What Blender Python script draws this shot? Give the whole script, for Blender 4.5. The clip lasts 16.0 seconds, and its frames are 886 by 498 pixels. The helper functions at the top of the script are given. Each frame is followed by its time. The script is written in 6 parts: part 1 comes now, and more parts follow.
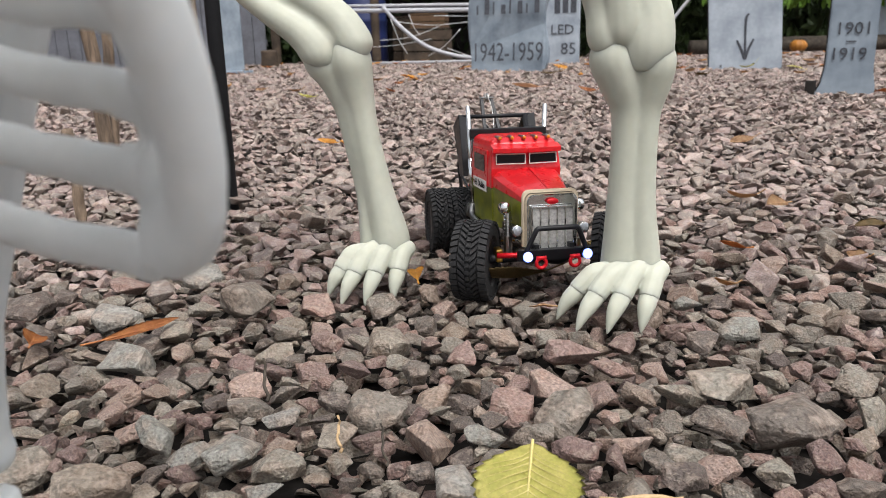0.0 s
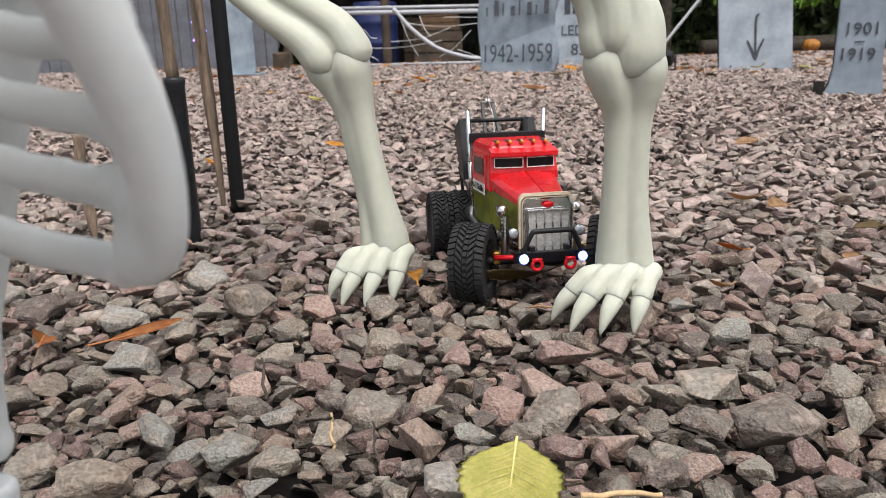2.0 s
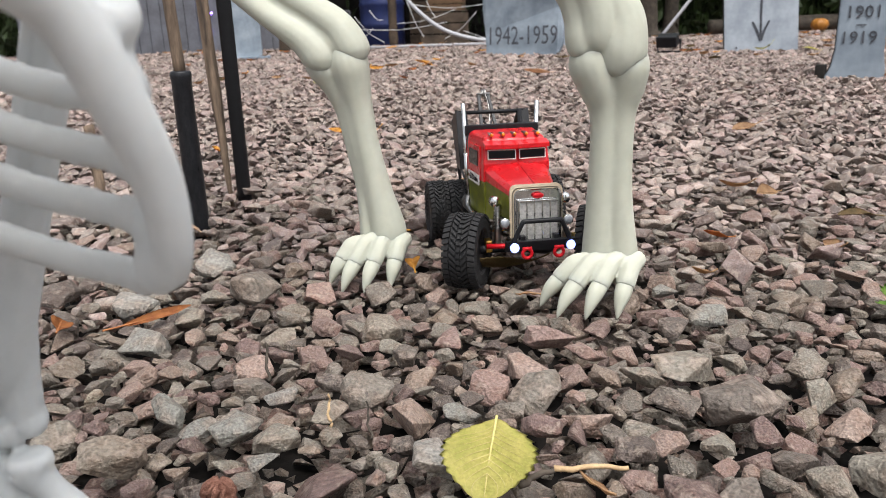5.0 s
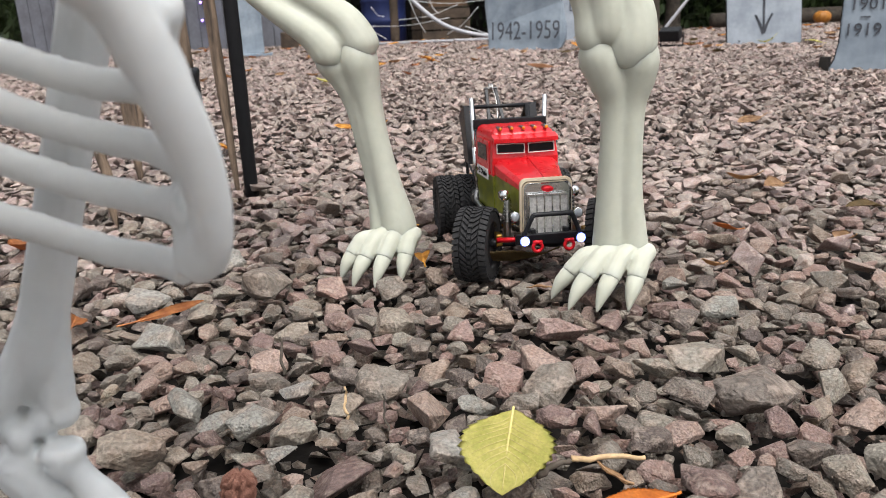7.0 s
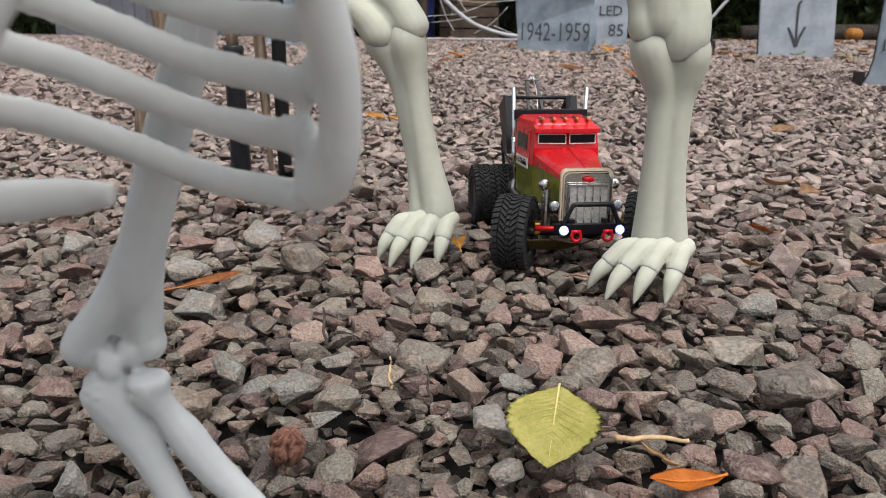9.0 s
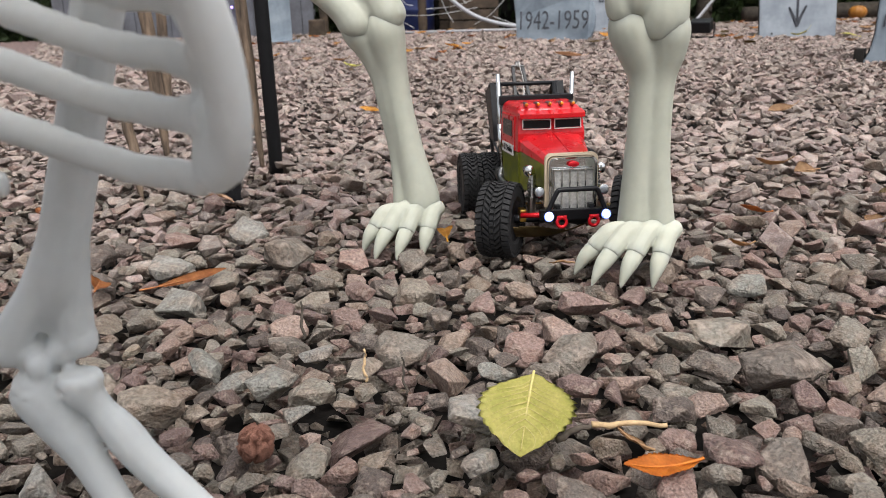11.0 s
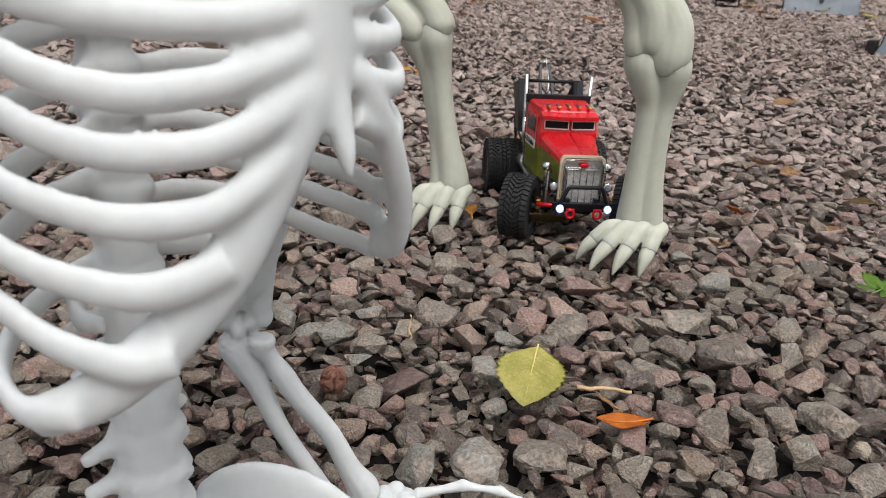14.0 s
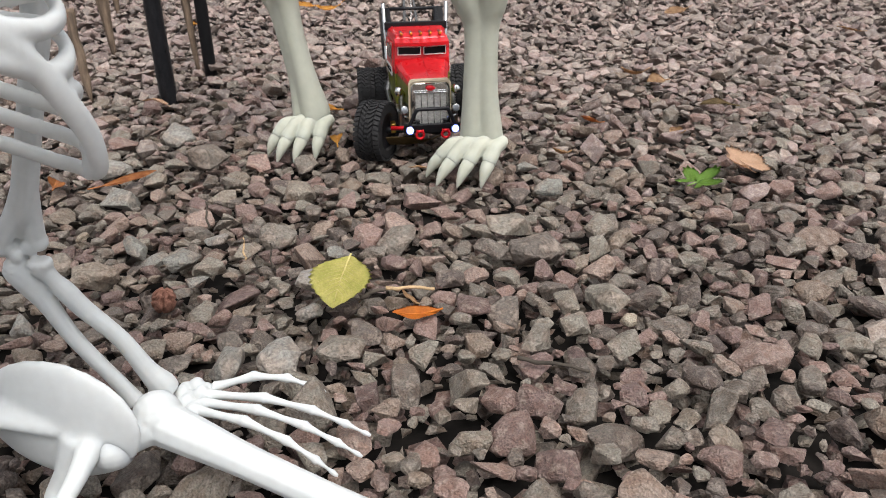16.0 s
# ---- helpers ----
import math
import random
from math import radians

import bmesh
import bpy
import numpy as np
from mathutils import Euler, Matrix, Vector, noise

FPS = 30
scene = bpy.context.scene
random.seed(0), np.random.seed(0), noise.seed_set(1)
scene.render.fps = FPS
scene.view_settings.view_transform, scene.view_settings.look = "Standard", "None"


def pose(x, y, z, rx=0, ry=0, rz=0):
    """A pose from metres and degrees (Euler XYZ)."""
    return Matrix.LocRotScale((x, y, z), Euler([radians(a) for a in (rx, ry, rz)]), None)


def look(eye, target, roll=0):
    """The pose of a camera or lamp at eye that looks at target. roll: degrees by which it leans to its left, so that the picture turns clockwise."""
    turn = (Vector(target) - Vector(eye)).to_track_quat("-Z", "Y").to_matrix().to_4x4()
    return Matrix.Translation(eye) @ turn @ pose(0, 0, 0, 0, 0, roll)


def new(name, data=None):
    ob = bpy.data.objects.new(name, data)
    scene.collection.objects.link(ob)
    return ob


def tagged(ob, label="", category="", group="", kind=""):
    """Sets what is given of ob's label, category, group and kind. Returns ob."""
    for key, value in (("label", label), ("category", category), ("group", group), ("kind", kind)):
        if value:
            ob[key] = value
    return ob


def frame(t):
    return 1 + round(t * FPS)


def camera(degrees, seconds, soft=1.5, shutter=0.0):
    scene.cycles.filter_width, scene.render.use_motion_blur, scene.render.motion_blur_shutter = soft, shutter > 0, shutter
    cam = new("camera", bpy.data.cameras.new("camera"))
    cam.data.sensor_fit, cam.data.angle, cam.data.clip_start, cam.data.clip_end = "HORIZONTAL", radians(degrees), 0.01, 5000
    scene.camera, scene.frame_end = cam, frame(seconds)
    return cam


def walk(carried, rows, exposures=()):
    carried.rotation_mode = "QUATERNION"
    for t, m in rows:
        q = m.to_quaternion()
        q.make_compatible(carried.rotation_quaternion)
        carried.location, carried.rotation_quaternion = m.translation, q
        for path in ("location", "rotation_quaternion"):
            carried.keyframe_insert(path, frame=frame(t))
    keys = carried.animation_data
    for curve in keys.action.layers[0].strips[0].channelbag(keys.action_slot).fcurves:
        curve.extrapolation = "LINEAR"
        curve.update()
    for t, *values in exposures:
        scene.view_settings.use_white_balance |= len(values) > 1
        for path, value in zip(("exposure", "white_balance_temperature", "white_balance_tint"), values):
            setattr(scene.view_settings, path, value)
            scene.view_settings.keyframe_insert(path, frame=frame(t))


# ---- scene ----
cam = camera(60.0, 16.0, soft=0.5)
cam.data.dof.use_dof, cam.data.dof.focus_distance, cam.data.dof.aperture_fstop = True, 0.95, 12.0
METRES, EYE, TILT, LEAN, TURN = 8.0, 1.5, 0.0, 0.0, 0.0
PATH = [
    (0, (0.061, 0.006, 0.411), (-0.004, 1.936, -0.109), -1.4),
    (0.5, (0.077, -0.021, 0.431), (0.004, 1.908, -0.091), -1.5),
    (1, (0.081, -0.016, 0.421), (-0.004, 1.913, -0.099), -1.6),
    (1.5, (0.07, -0.016, 0.423), (-0.022, 1.913, -0.096), -1.6),
    (2, (0.085, -0.017, 0.42), (-0.012, 1.913, -0.098), -1.7),
    (2.5, (0.074, -0.073, 0.46), (-0.035, 1.853, -0.067), -1.6),
    (3, (0.087, -0.083, 0.477), (-0.026, 1.841, -0.057), -1.5),
    (3.5, (0.082, -0.088, 0.472), (-0.036, 1.834, -0.07), -1.4),
    (4, (0.103, -0.076, 0.461), (-0.018, 1.842, -0.092), -1.6),
    (4.2, (0.108, -0.072, 0.448), (-0.011, 1.844, -0.112), -1.6),
    (6.3, (0.111, -0.073, 0.451), (-0.011, 1.84, -0.119), -2.7),
    (6.5, (0.111, -0.072, 0.446), (-0.011, 1.839, -0.129), -2.7),
    (7, (0.097, -0.078, 0.447), (-0.028, 1.833, -0.127), -2.5),
    (7.5, (0.091, -0.078, 0.437), (-0.04, 1.832, -0.14), -2.1),
    (8, (0.093, -0.079, 0.453), (-0.044, 1.832, -0.12), -1.6),
    (8.5, (0.011, -0.104, 0.437), (-0.138, 1.807, -0.136), 0.3),
    (9, (0.056, -0.097, 0.425), (-0.104, 1.812, -0.15), 0.3),
    (9.5, (0.066, -0.092, 0.417), (-0.106, 1.813, -0.165), 0.1),
    (9.7, (0.085, -0.088, 0.42), (-0.085, 1.817, -0.166), -0.2),
    (11.8, (0.107, -0.078, 0.411), (-0.078, 1.822, -0.186), -2.4),
    (12, (0.114, -0.077, 0.411), (-0.065, 1.821, -0.192), -2.6),
    (12.5, (0.119, -0.07, 0.405), (-0.058, 1.827, -0.205), -3.1),
    (13, (0.114, -0.085, 0.433), (-0.063, 1.811, -0.179), -3.2),
    (13.5, (0.126, -0.176, 0.553), (-0.049, 1.717, -0.068), -3.6),
    (14, (0.073, -0.302, 0.57), (-0.113, 1.542, -0.18), 3.0),
    (14.5, (0.185, -0.34, 0.632), (0.007, 1.476, -0.185), 1.7),
    (15, (0.274, -0.372, 0.638), (0.106, 1.44, -0.192), 0.6),
    (15.5, (0.268, -0.384, 0.633), (0.115, 1.422, -0.213), 0.3),
    (16, (0.32, -0.391, 0.592), (0.203, 1.389, -0.311), -0.9),
]
walk(cam, [(t, look(eye, target, roll)) for t, eye, target, roll in PATH], exposures=[(t, e + 0.25) for t, e in ((0, 0.46), (4, 0.54), (8, 0.55), (9, 0.25), (9.7, 0.28), (12, 0.42), (13.5, 0.38), (14.2, 0.03), (15.0, 0.16), (16, 0.3))])


# ---- world, sun, exposure ----
world = bpy.data.worlds.new("overcast")
scene.world = world
world.use_nodes = True
wn = world.node_tree.nodes
sky = wn.new("ShaderNodeTexSky")
sky.sky_type, sky.sun_disc = "NISHITA", False
sky.sun_elevation, sky.sun_rotation = radians(68), radians(147)
sky.air_density, sky.dust_density, sky.ozone_density = 1.0, 4.0, 1.0
pale = wn.new("ShaderNodeHueSaturation")
pale.inputs["Saturation"].default_value = 0.32
world.node_tree.links.new(sky.outputs[0], pale.inputs["Color"])
world.node_tree.links.new(pale.outputs[0], wn["Background"].inputs["Color"])
wn["Background"].inputs["Strength"].default_value = 0.145
sun = new("sun", bpy.data.lights.new("sun", "SUN"))
sun.data.energy, sun.data.angle, sun.data.color = 1.95, radians(40), (1.0, 0.99, 0.98)
sun.matrix_world = look((0.7, -1.4, 3.1), (0, 0, 0))


# ---- materials ----
def material(name, base, rough=0.6, metal=0.0, spread=0.12, scale=40.0, bump=0.15, bump_scale=None, second=None, amount=0.5, coat=0.0, spec=0.5, along=1.0):
    """A procedural surface: a base colour with a coarse and a fine variation, and fine relief; along < 1 draws the grain out upwards."""
    mat = bpy.data.materials.new(name)
    mat.use_nodes = True
    nt = mat.node_tree
    n, l = nt.nodes, nt.links
    bsdf = n["Principled BSDF"]
    bsdf.inputs["Roughness"].default_value, bsdf.inputs["Metallic"].default_value = rough, metal
    bsdf.inputs["Coat Weight"].default_value = coat
    bsdf.inputs["Specular IOR Level"].default_value = spec
    co = n.new("ShaderNodeTexCoord")
    fine, coarse = n.new("ShaderNodeTexNoise"), n.new("ShaderNodeTexNoise")
    fine.inputs["Scale"].default_value, coarse.inputs["Scale"].default_value = scale * 6, scale
    fine.inputs["Detail"].default_value, coarse.inputs["Detail"].default_value = 5, 3
    grain = n.new("ShaderNodeMapping")
    grain.inputs["Scale"].default_value = (1, 1, along)
    l.new(co.outputs["Object"], grain.inputs["Vector"])
    for t in (fine, coarse):
        l.new(grain.outputs[0], t.inputs["Vector"])
    ramp = n.new("ShaderNodeMapRange")
    ramp.inputs[1].default_value, ramp.inputs[2].default_value = 0.3, 0.7
    l.new(coarse.outputs["Fac"], ramp.inputs[0])
    mix = n.new("ShaderNodeMix")
    mix.data_type = "RGBA"
    b = second or tuple(c * (1 - spread * 2) for c in base)
    mix.inputs["A"].default_value, mix.inputs["B"].default_value = (*base, 1), (*b, 1)
    gain = n.new("ShaderNodeMath")
    gain.operation = "MULTIPLY"
    gain.inputs[1].default_value = amount * 2 if second else 1.0
    gain.use_clamp = True
    l.new(ramp.outputs[0], gain.inputs[0])
    l.new(gain.outputs[0], mix.inputs["Factor"])
    val = n.new("ShaderNodeHueSaturation")
    vr = n.new("ShaderNodeMapRange")
    vr.inputs[1].default_value, vr.inputs[2].default_value = 0.25, 0.75
    vr.inputs[3].default_value, vr.inputs[4].default_value = 1 - spread, 1 + spread
    l.new(fine.outputs["Fac"], vr.inputs[0])
    l.new(vr.outputs[0], val.inputs["Value"])
    l.new(mix.outputs["Result"], val.inputs["Color"])
    l.new(val.outputs[0], bsdf.inputs["Base Color"])
    rr = n.new("ShaderNodeMapRange")
    rr.inputs[3].default_value, rr.inputs[4].default_value = max(0.03, rough - 0.12), min(1, rough + 0.12)
    l.new(coarse.outputs["Fac"], rr.inputs[0])
    l.new(rr.outputs[0], bsdf.inputs["Roughness"])
    if bump:
        bp = n.new("ShaderNodeBump")
        bp.inputs["Strength"].default_value, bp.inputs["Distance"].default_value = bump, 0.002
        if bump_scale:
            bt = n.new("ShaderNodeTexNoise")
            bt.inputs["Scale"].default_value, bt.inputs["Detail"].default_value = bump_scale, 6
            l.new(co.outputs["Object"], bt.inputs["Vector"])
            l.new(bt.outputs["Fac"], bp.inputs["Height"])
        else:
            l.new(fine.outputs["Fac"], bp.inputs["Height"])
        l.new(bp.outputs[0], bsdf.inputs["Normal"])
    bsdf.inputs["Specular IOR Level"].default_value = 0.25
    return mat


def stone_material(name, tones, relief=1.0, dust=0.45):
    """Crushed stone: each piece has a tone of its own, with grain, pale veins and dust."""
    mat = bpy.data.materials.new(name)
    mat.use_nodes = True
    nt = mat.node_tree
    n, l = nt.nodes, nt.links
    bsdf = n["Principled BSDF"]
    geo, info, co = n.new("ShaderNodeNewGeometry"), n.new("ShaderNodeObjectInfo"), n.new("ShaderNodeTexCoord")
    add = n.new("ShaderNodeMath")
    add.operation = "ADD"
    l.new(geo.outputs["Random Per Island"], add.inputs[0])
    l.new(info.outputs["Random"], add.inputs[1])
    fr = n.new("ShaderNodeMath")
    fr.operation = "FRACT"
    l.new(add.outputs[0], fr.inputs[0])
    ramp = n.new("ShaderNodeValToRGB")
    ramp.color_ramp.interpolation = "LINEAR"
    e = ramp.color_ramp.elements
    for i, c in enumerate(tones):
        k = e[i] if i < 2 else e.new(0.5)
        k.position, k.color = i / (len(tones) - 1), (*c, 1)
    l.new(fr.outputs[0], ramp.inputs[0])
    fine, coarse, vein = n.new("ShaderNodeTexNoise"), n.new("ShaderNodeTexNoise"), n.new("ShaderNodeTexNoise")
    for t, s, d in ((fine, 380, 8), (coarse, 60, 5), (vein, 95, 10)):
        t.inputs["Scale"].default_value, t.inputs["Detail"].default_value = s, d
        l.new(co.outputs["Object"], t.inputs["Vector"])
    hs = n.new("ShaderNodeHueSaturation")
    vr = n.new("ShaderNodeMapRange")
    vr.inputs[1].default_value, vr.inputs[2].default_value = 0.3, 0.7
    vr.inputs[3].default_value, vr.inputs[4].default_value = 0.62, 1.34
    l.new(fine.outputs["Fac"], vr.inputs[0])
    l.new(vr.outputs[0], hs.inputs["Value"])
    l.new(ramp.outputs[0], hs.inputs["Color"])
    blot = n.new("ShaderNodeMix")
    blot.data_type, blot.blend_type = "RGBA", "MULTIPLY"
    br = n.new("ShaderNodeMapRange")
    br.inputs[1].default_value, br.inputs[2].default_value = 0.42, 0.62
    br.inputs[4].default_value = 0.85
    l.new(coarse.outputs["Fac"], br.inputs[0])
    l.new(br.outputs[0], blot.inputs["Factor"])
    l.new(hs.outputs[0], blot.inputs["A"])
    blot.inputs["B"].default_value = (0.78, 0.66, 0.6, 1)
    pale = n.new("ShaderNodeMix")
    pale.data_type = "RGBA"
    pr = n.new("ShaderNodeMapRange")
    pr.inputs[1].default_value, pr.inputs[2].default_value = 0.52, 0.72
    pr.inputs[4].default_value = dust
    l.new(vein.outputs["Fac"], pr.inputs[0])
    l.new(pr.outputs[0], pale.inputs["Factor"])
    l.new(blot.outputs["Result"], pale.inputs["A"])
    pale.inputs["B"].default_value = (0.43, 0.36, 0.3, 1)
    l.new(pale.outputs["Result"], bsdf.inputs["Base Color"])
    rr = n.new("ShaderNodeMapRange")
    rr.inputs[3].default_value, rr.inputs[4].default_value = 0.45, 0.85
    l.new(coarse.outputs["Fac"], rr.inputs[0])
    l.new(rr.outputs[0], bsdf.inputs["Roughness"])
    bp, bp2 = n.new("ShaderNodeBump"), n.new("ShaderNodeBump")
    bp.inputs["Strength"].default_value, bp.inputs["Distance"].default_value = 0.85 * relief, 0.003
    bp2.inputs["Strength"].default_value, bp2.inputs["Distance"].default_value = 0.8 * relief, 0.007
    l.new(fine.outputs["Fac"], bp.inputs["Height"])
    l.new(vein.outputs["Fac"], bp2.inputs["Height"])
    l.new(bp2.outputs[0], bp.inputs["Normal"])
    l.new(bp.outputs[0], bsdf.inputs["Normal"])
    return mat


GRAVEL = stone_material("gravel stone", [(0.111, 0.074, 0.066), (0.254, 0.171, 0.143), (0.160, 0.106, 0.094), (0.281, 0.204, 0.168), (0.193, 0.150, 0.113), (0.217, 0.195, 0.158), (0.206, 0.128, 0.112), (0.254, 0.187, 0.148), (0.215, 0.138, 0.116), (0.257, 0.182, 0.155), (0.087, 0.064, 0.055)])
# gravel tones raised for distant stones: their extra light is in the colour
FAR_LIGHT_GRAVEL = stone_material("lightened gravel stone", [(0.139, 0.105, 0.096), (0.292, 0.220, 0.197), (0.198, 0.148, 0.136), (0.340, 0.269, 0.238), (0.243, 0.204, 0.173), (0.309, 0.278, 0.240), (0.237, 0.174, 0.158), (0.311, 0.252, 0.216), (0.121, 0.095, 0.086)], 0.2, 0.6)
CREAM_STONE = stone_material("cream stone", [(0.42, 0.36, 0.27), (0.36, 0.31, 0.24)])
PALE_STONE = stone_material("pale grey stone", [(0.180, 0.176, 0.152), (0.221, 0.209, 0.184), (0.164, 0.168, 0.143), (0.246, 0.230, 0.205)])
# soil taken down to near-black: its colour holds the shade between the stones
GAP_SHADE_DIRT = material("dirt with gap shade", (0.013, 0.01, 0.008), 0.95, spread=0.35, scale=12, bump=0.8, spec=0.2)


def spread_gravel(mat):
    """Beyond the loose stones the sheet itself carries the gravel's colours, cell by cell."""
    nt = mat.node_tree
    n, l = nt.nodes, nt.links
    bsdf = n["Principled BSDF"]
    old = bsdf.inputs["Base Color"].links[0].from_socket
    co = n.new("ShaderNodeTexCoord")
    cells, gap = n.new("ShaderNodeTexVoronoi"), n.new("ShaderNodeTexVoronoi")
    gap.feature = "DISTANCE_TO_EDGE"
    for t in (cells, gap):
        t.inputs["Scale"].default_value = 19
        l.new(co.outputs["Object"], t.inputs["Vector"])
    ramp = n.new("ShaderNodeValToRGB")
    e = ramp.color_ramp.elements
    for i, c in enumerate(((0.1, 0.07, 0.065), (0.26, 0.18, 0.16), (0.17, 0.12, 0.11), (0.29, 0.23, 0.19), (0.2, 0.14, 0.125))):
        k = e[i] if i < 2 else e.new(0.5)
        k.position, k.color = i / 4, (*c, 1)
    split = n.new("ShaderNodeSeparateColor")
    l.new(cells.outputs["Color"], split.inputs[0])
    l.new(split.outputs[0], ramp.inputs[0])
    # cell edges go near-black, drawing the shade between stones on the flat sheet
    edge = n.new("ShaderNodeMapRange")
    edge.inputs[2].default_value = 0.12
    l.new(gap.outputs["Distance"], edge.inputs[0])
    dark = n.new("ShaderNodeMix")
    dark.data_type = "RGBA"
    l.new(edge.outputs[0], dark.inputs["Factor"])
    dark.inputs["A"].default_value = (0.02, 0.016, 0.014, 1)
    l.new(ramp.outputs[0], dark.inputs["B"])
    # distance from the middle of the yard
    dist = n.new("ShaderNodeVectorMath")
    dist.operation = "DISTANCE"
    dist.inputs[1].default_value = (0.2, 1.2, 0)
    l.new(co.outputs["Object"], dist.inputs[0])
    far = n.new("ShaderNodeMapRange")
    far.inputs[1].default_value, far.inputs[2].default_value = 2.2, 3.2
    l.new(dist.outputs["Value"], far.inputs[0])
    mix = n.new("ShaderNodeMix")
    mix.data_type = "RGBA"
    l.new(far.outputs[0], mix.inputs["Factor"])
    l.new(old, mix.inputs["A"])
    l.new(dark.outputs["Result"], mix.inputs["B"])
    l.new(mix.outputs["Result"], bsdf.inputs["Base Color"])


spread_gravel(GAP_SHADE_DIRT)
BONE = material("white plastic bone", (0.54, 0.556, 0.55), 0.7, spread=0.04, scale=14, bump=0.05, spec=0.3, second=(0.508, 0.523, 0.518), amount=0.4)
CREAM = material("cream plastic bone", (0.43, 0.434, 0.362), 0.6, spread=0.05, scale=10, bump=0.06, spec=0.3, second=(0.39, 0.398, 0.328), amount=0.4)
for mat in (BONE, CREAM):
    skin = mat.node_tree.nodes["Principled BSDF"]
    skin.inputs["Subsurface Weight"].default_value, skin.inputs["Subsurface Scale"].default_value = 0.5, 0.018
    skin.inputs["Subsurface Radius"].default_value = (1.0, 0.9, 0.8)
RED = material("red paint", (0.62, 0.012, 0.018), 0.3, spread=0.08, scale=60, bump=0.06, second=(0.5, 0.01, 0.014), amount=0.4, coat=0.3)
GREEN = material("olive green camouflage paint", (0.075, 0.085, 0.012), 0.35, spread=0.1, scale=45, bump=0.06, second=(0.2, 0.21, 0.02), amount=0.5, coat=0.2)
BLACK = material("black plastic", (0.012, 0.012, 0.014), 0.4, spread=0.2, scale=60, bump=0.1, spec=0.2)
RUBBER = material("black rubber", (0.016, 0.016, 0.017), 0.75, spread=0.3, scale=50, bump=0.35, second=(0.035, 0.032, 0.03), amount=0.2, spec=0.2)
CHROME = material("chrome", (0.75, 0.75, 0.74), 0.12, 1.0, spread=0.05, scale=60, bump=0.03)
STEEL = material("worn steel", (0.5, 0.48, 0.46), 0.32, 1.0, spread=0.15, scale=70, bump=0.1)
MESH_STEEL = material("bright grille mesh", (0.6, 0.58, 0.55), 0.45, 0.4, spread=0.2, scale=250, bump=0.4)
BRASS = material("brass", (0.7, 0.42, 0.1), 0.3, 1.0, spread=0.1, scale=60, bump=0.05)
ORANGE = material("amber plastic", (0.75, 0.25, 0.02), 0.3, spread=0.1, scale=60, bump=0)
SHACKLE = material("red anodised metal", (0.6, 0.012, 0.02), 0.3, 0.3, spread=0.08, scale=80, bump=0)
TRIM = material("cream paint trim", (0.62, 0.5, 0.36), 0.5, spread=0.08, scale=60, bump=0.1)
WHITE_TRIM = material("white trim", (0.75, 0.73, 0.7), 0.45, spread=0.05, scale=60, bump=0)
DECK = material("plywood deck", (0.42, 0.22, 0.08), 0.65, spread=0.15, scale=30, bump=0.25, second=(0.3, 0.15, 0.05))
GLASS_DARK = material("smoked window", (0.008, 0.008, 0.009), 0.08, spread=0.05, scale=20, bump=0)
INK = material("black ink", (0.012, 0.011, 0.012), 0.7, spread=0.1, scale=40, bump=0)
TOMB = material("blue grey painted board", (0.27, 0.315, 0.355), 0.75, spread=0.08, scale=5, bump=0.4, bump_scale=60, second=(0.14, 0.17, 0.205), amount=0.5)
TOMB_PALE = material("pale grey painted board", (0.4, 0.44, 0.485), 0.75, spread=0.08, scale=5, bump=0.4, bump_scale=60, second=(0.24, 0.275, 0.315), amount=0.5)
TOMB_EDGE = material("dark weathered edge", (0.06, 0.055, 0.05), 0.85, spread=0.2, scale=12, bump=0.4, spec=0.2)
TOMB_INK = material("dark grey lettering paint", (0.085, 0.09, 0.105), 0.8, spread=0.25, scale=25, bump=0)
STAKE = material("weathered wood stake", (0.23, 0.165, 0.115), 0.8, spread=0.3, scale=60, bump=0.8, second=(0.05, 0.038, 0.03), amount=0.5, along=0.12)
BLACK_POST = material("black painted metal post", (0.005, 0.005, 0.006), 0.5, spread=0.2, scale=30, bump=0.15, spec=0.1)
WORN_POST = material("scuffed black sleeve", (0.007, 0.0075, 0.009), 0.32, spread=0.5, scale=90, bump=0.3, second=(0.1, 0.1, 0.11), amount=0.06, spec=0.45, along=0.3)
PLANK = material("old board", (0.085, 0.06, 0.042), 0.85, spread=0.2, scale=6, bump=0.5, second=(0.035, 0.027, 0.02))
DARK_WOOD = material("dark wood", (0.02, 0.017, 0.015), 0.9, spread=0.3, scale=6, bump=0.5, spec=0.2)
FENCE = material("grey weathered fence board", (0.13, 0.135, 0.155), 0.85, spread=0.12, scale=4, bump=0.4, second=(0.09, 0.09, 0.1))
BLUE = material("blue plastic", (0.014, 0.022, 0.08), 0.5, spread=0.12, scale=8, bump=0.1)
PVC = material("white plastic pipe", (0.38, 0.38, 0.4), 0.5, spread=0.05, scale=10, bump=0.05)
WEB = material("white stretched webbing", (0.6, 0.6, 0.6), 0.9, spread=0.1, scale=10, bump=0)
CARD = material("brown cardboard", (0.12, 0.072, 0.04), 0.85, spread=0.1, scale=10, bump=0.2)
PUMPKIN = material("orange pumpkin skin", (0.34, 0.14, 0.025), 0.45, spread=0.12, scale=12, bump=0.2)
BARK = material("grey brown bark", (0.075, 0.06, 0.047), 0.9, spread=0.3, scale=14, bump=1.0, second=(0.035, 0.03, 0.024))
STALK = material("dry tan twig", (0.52, 0.36, 0.2), 0.7, spread=0.15, scale=60, bump=0.3)
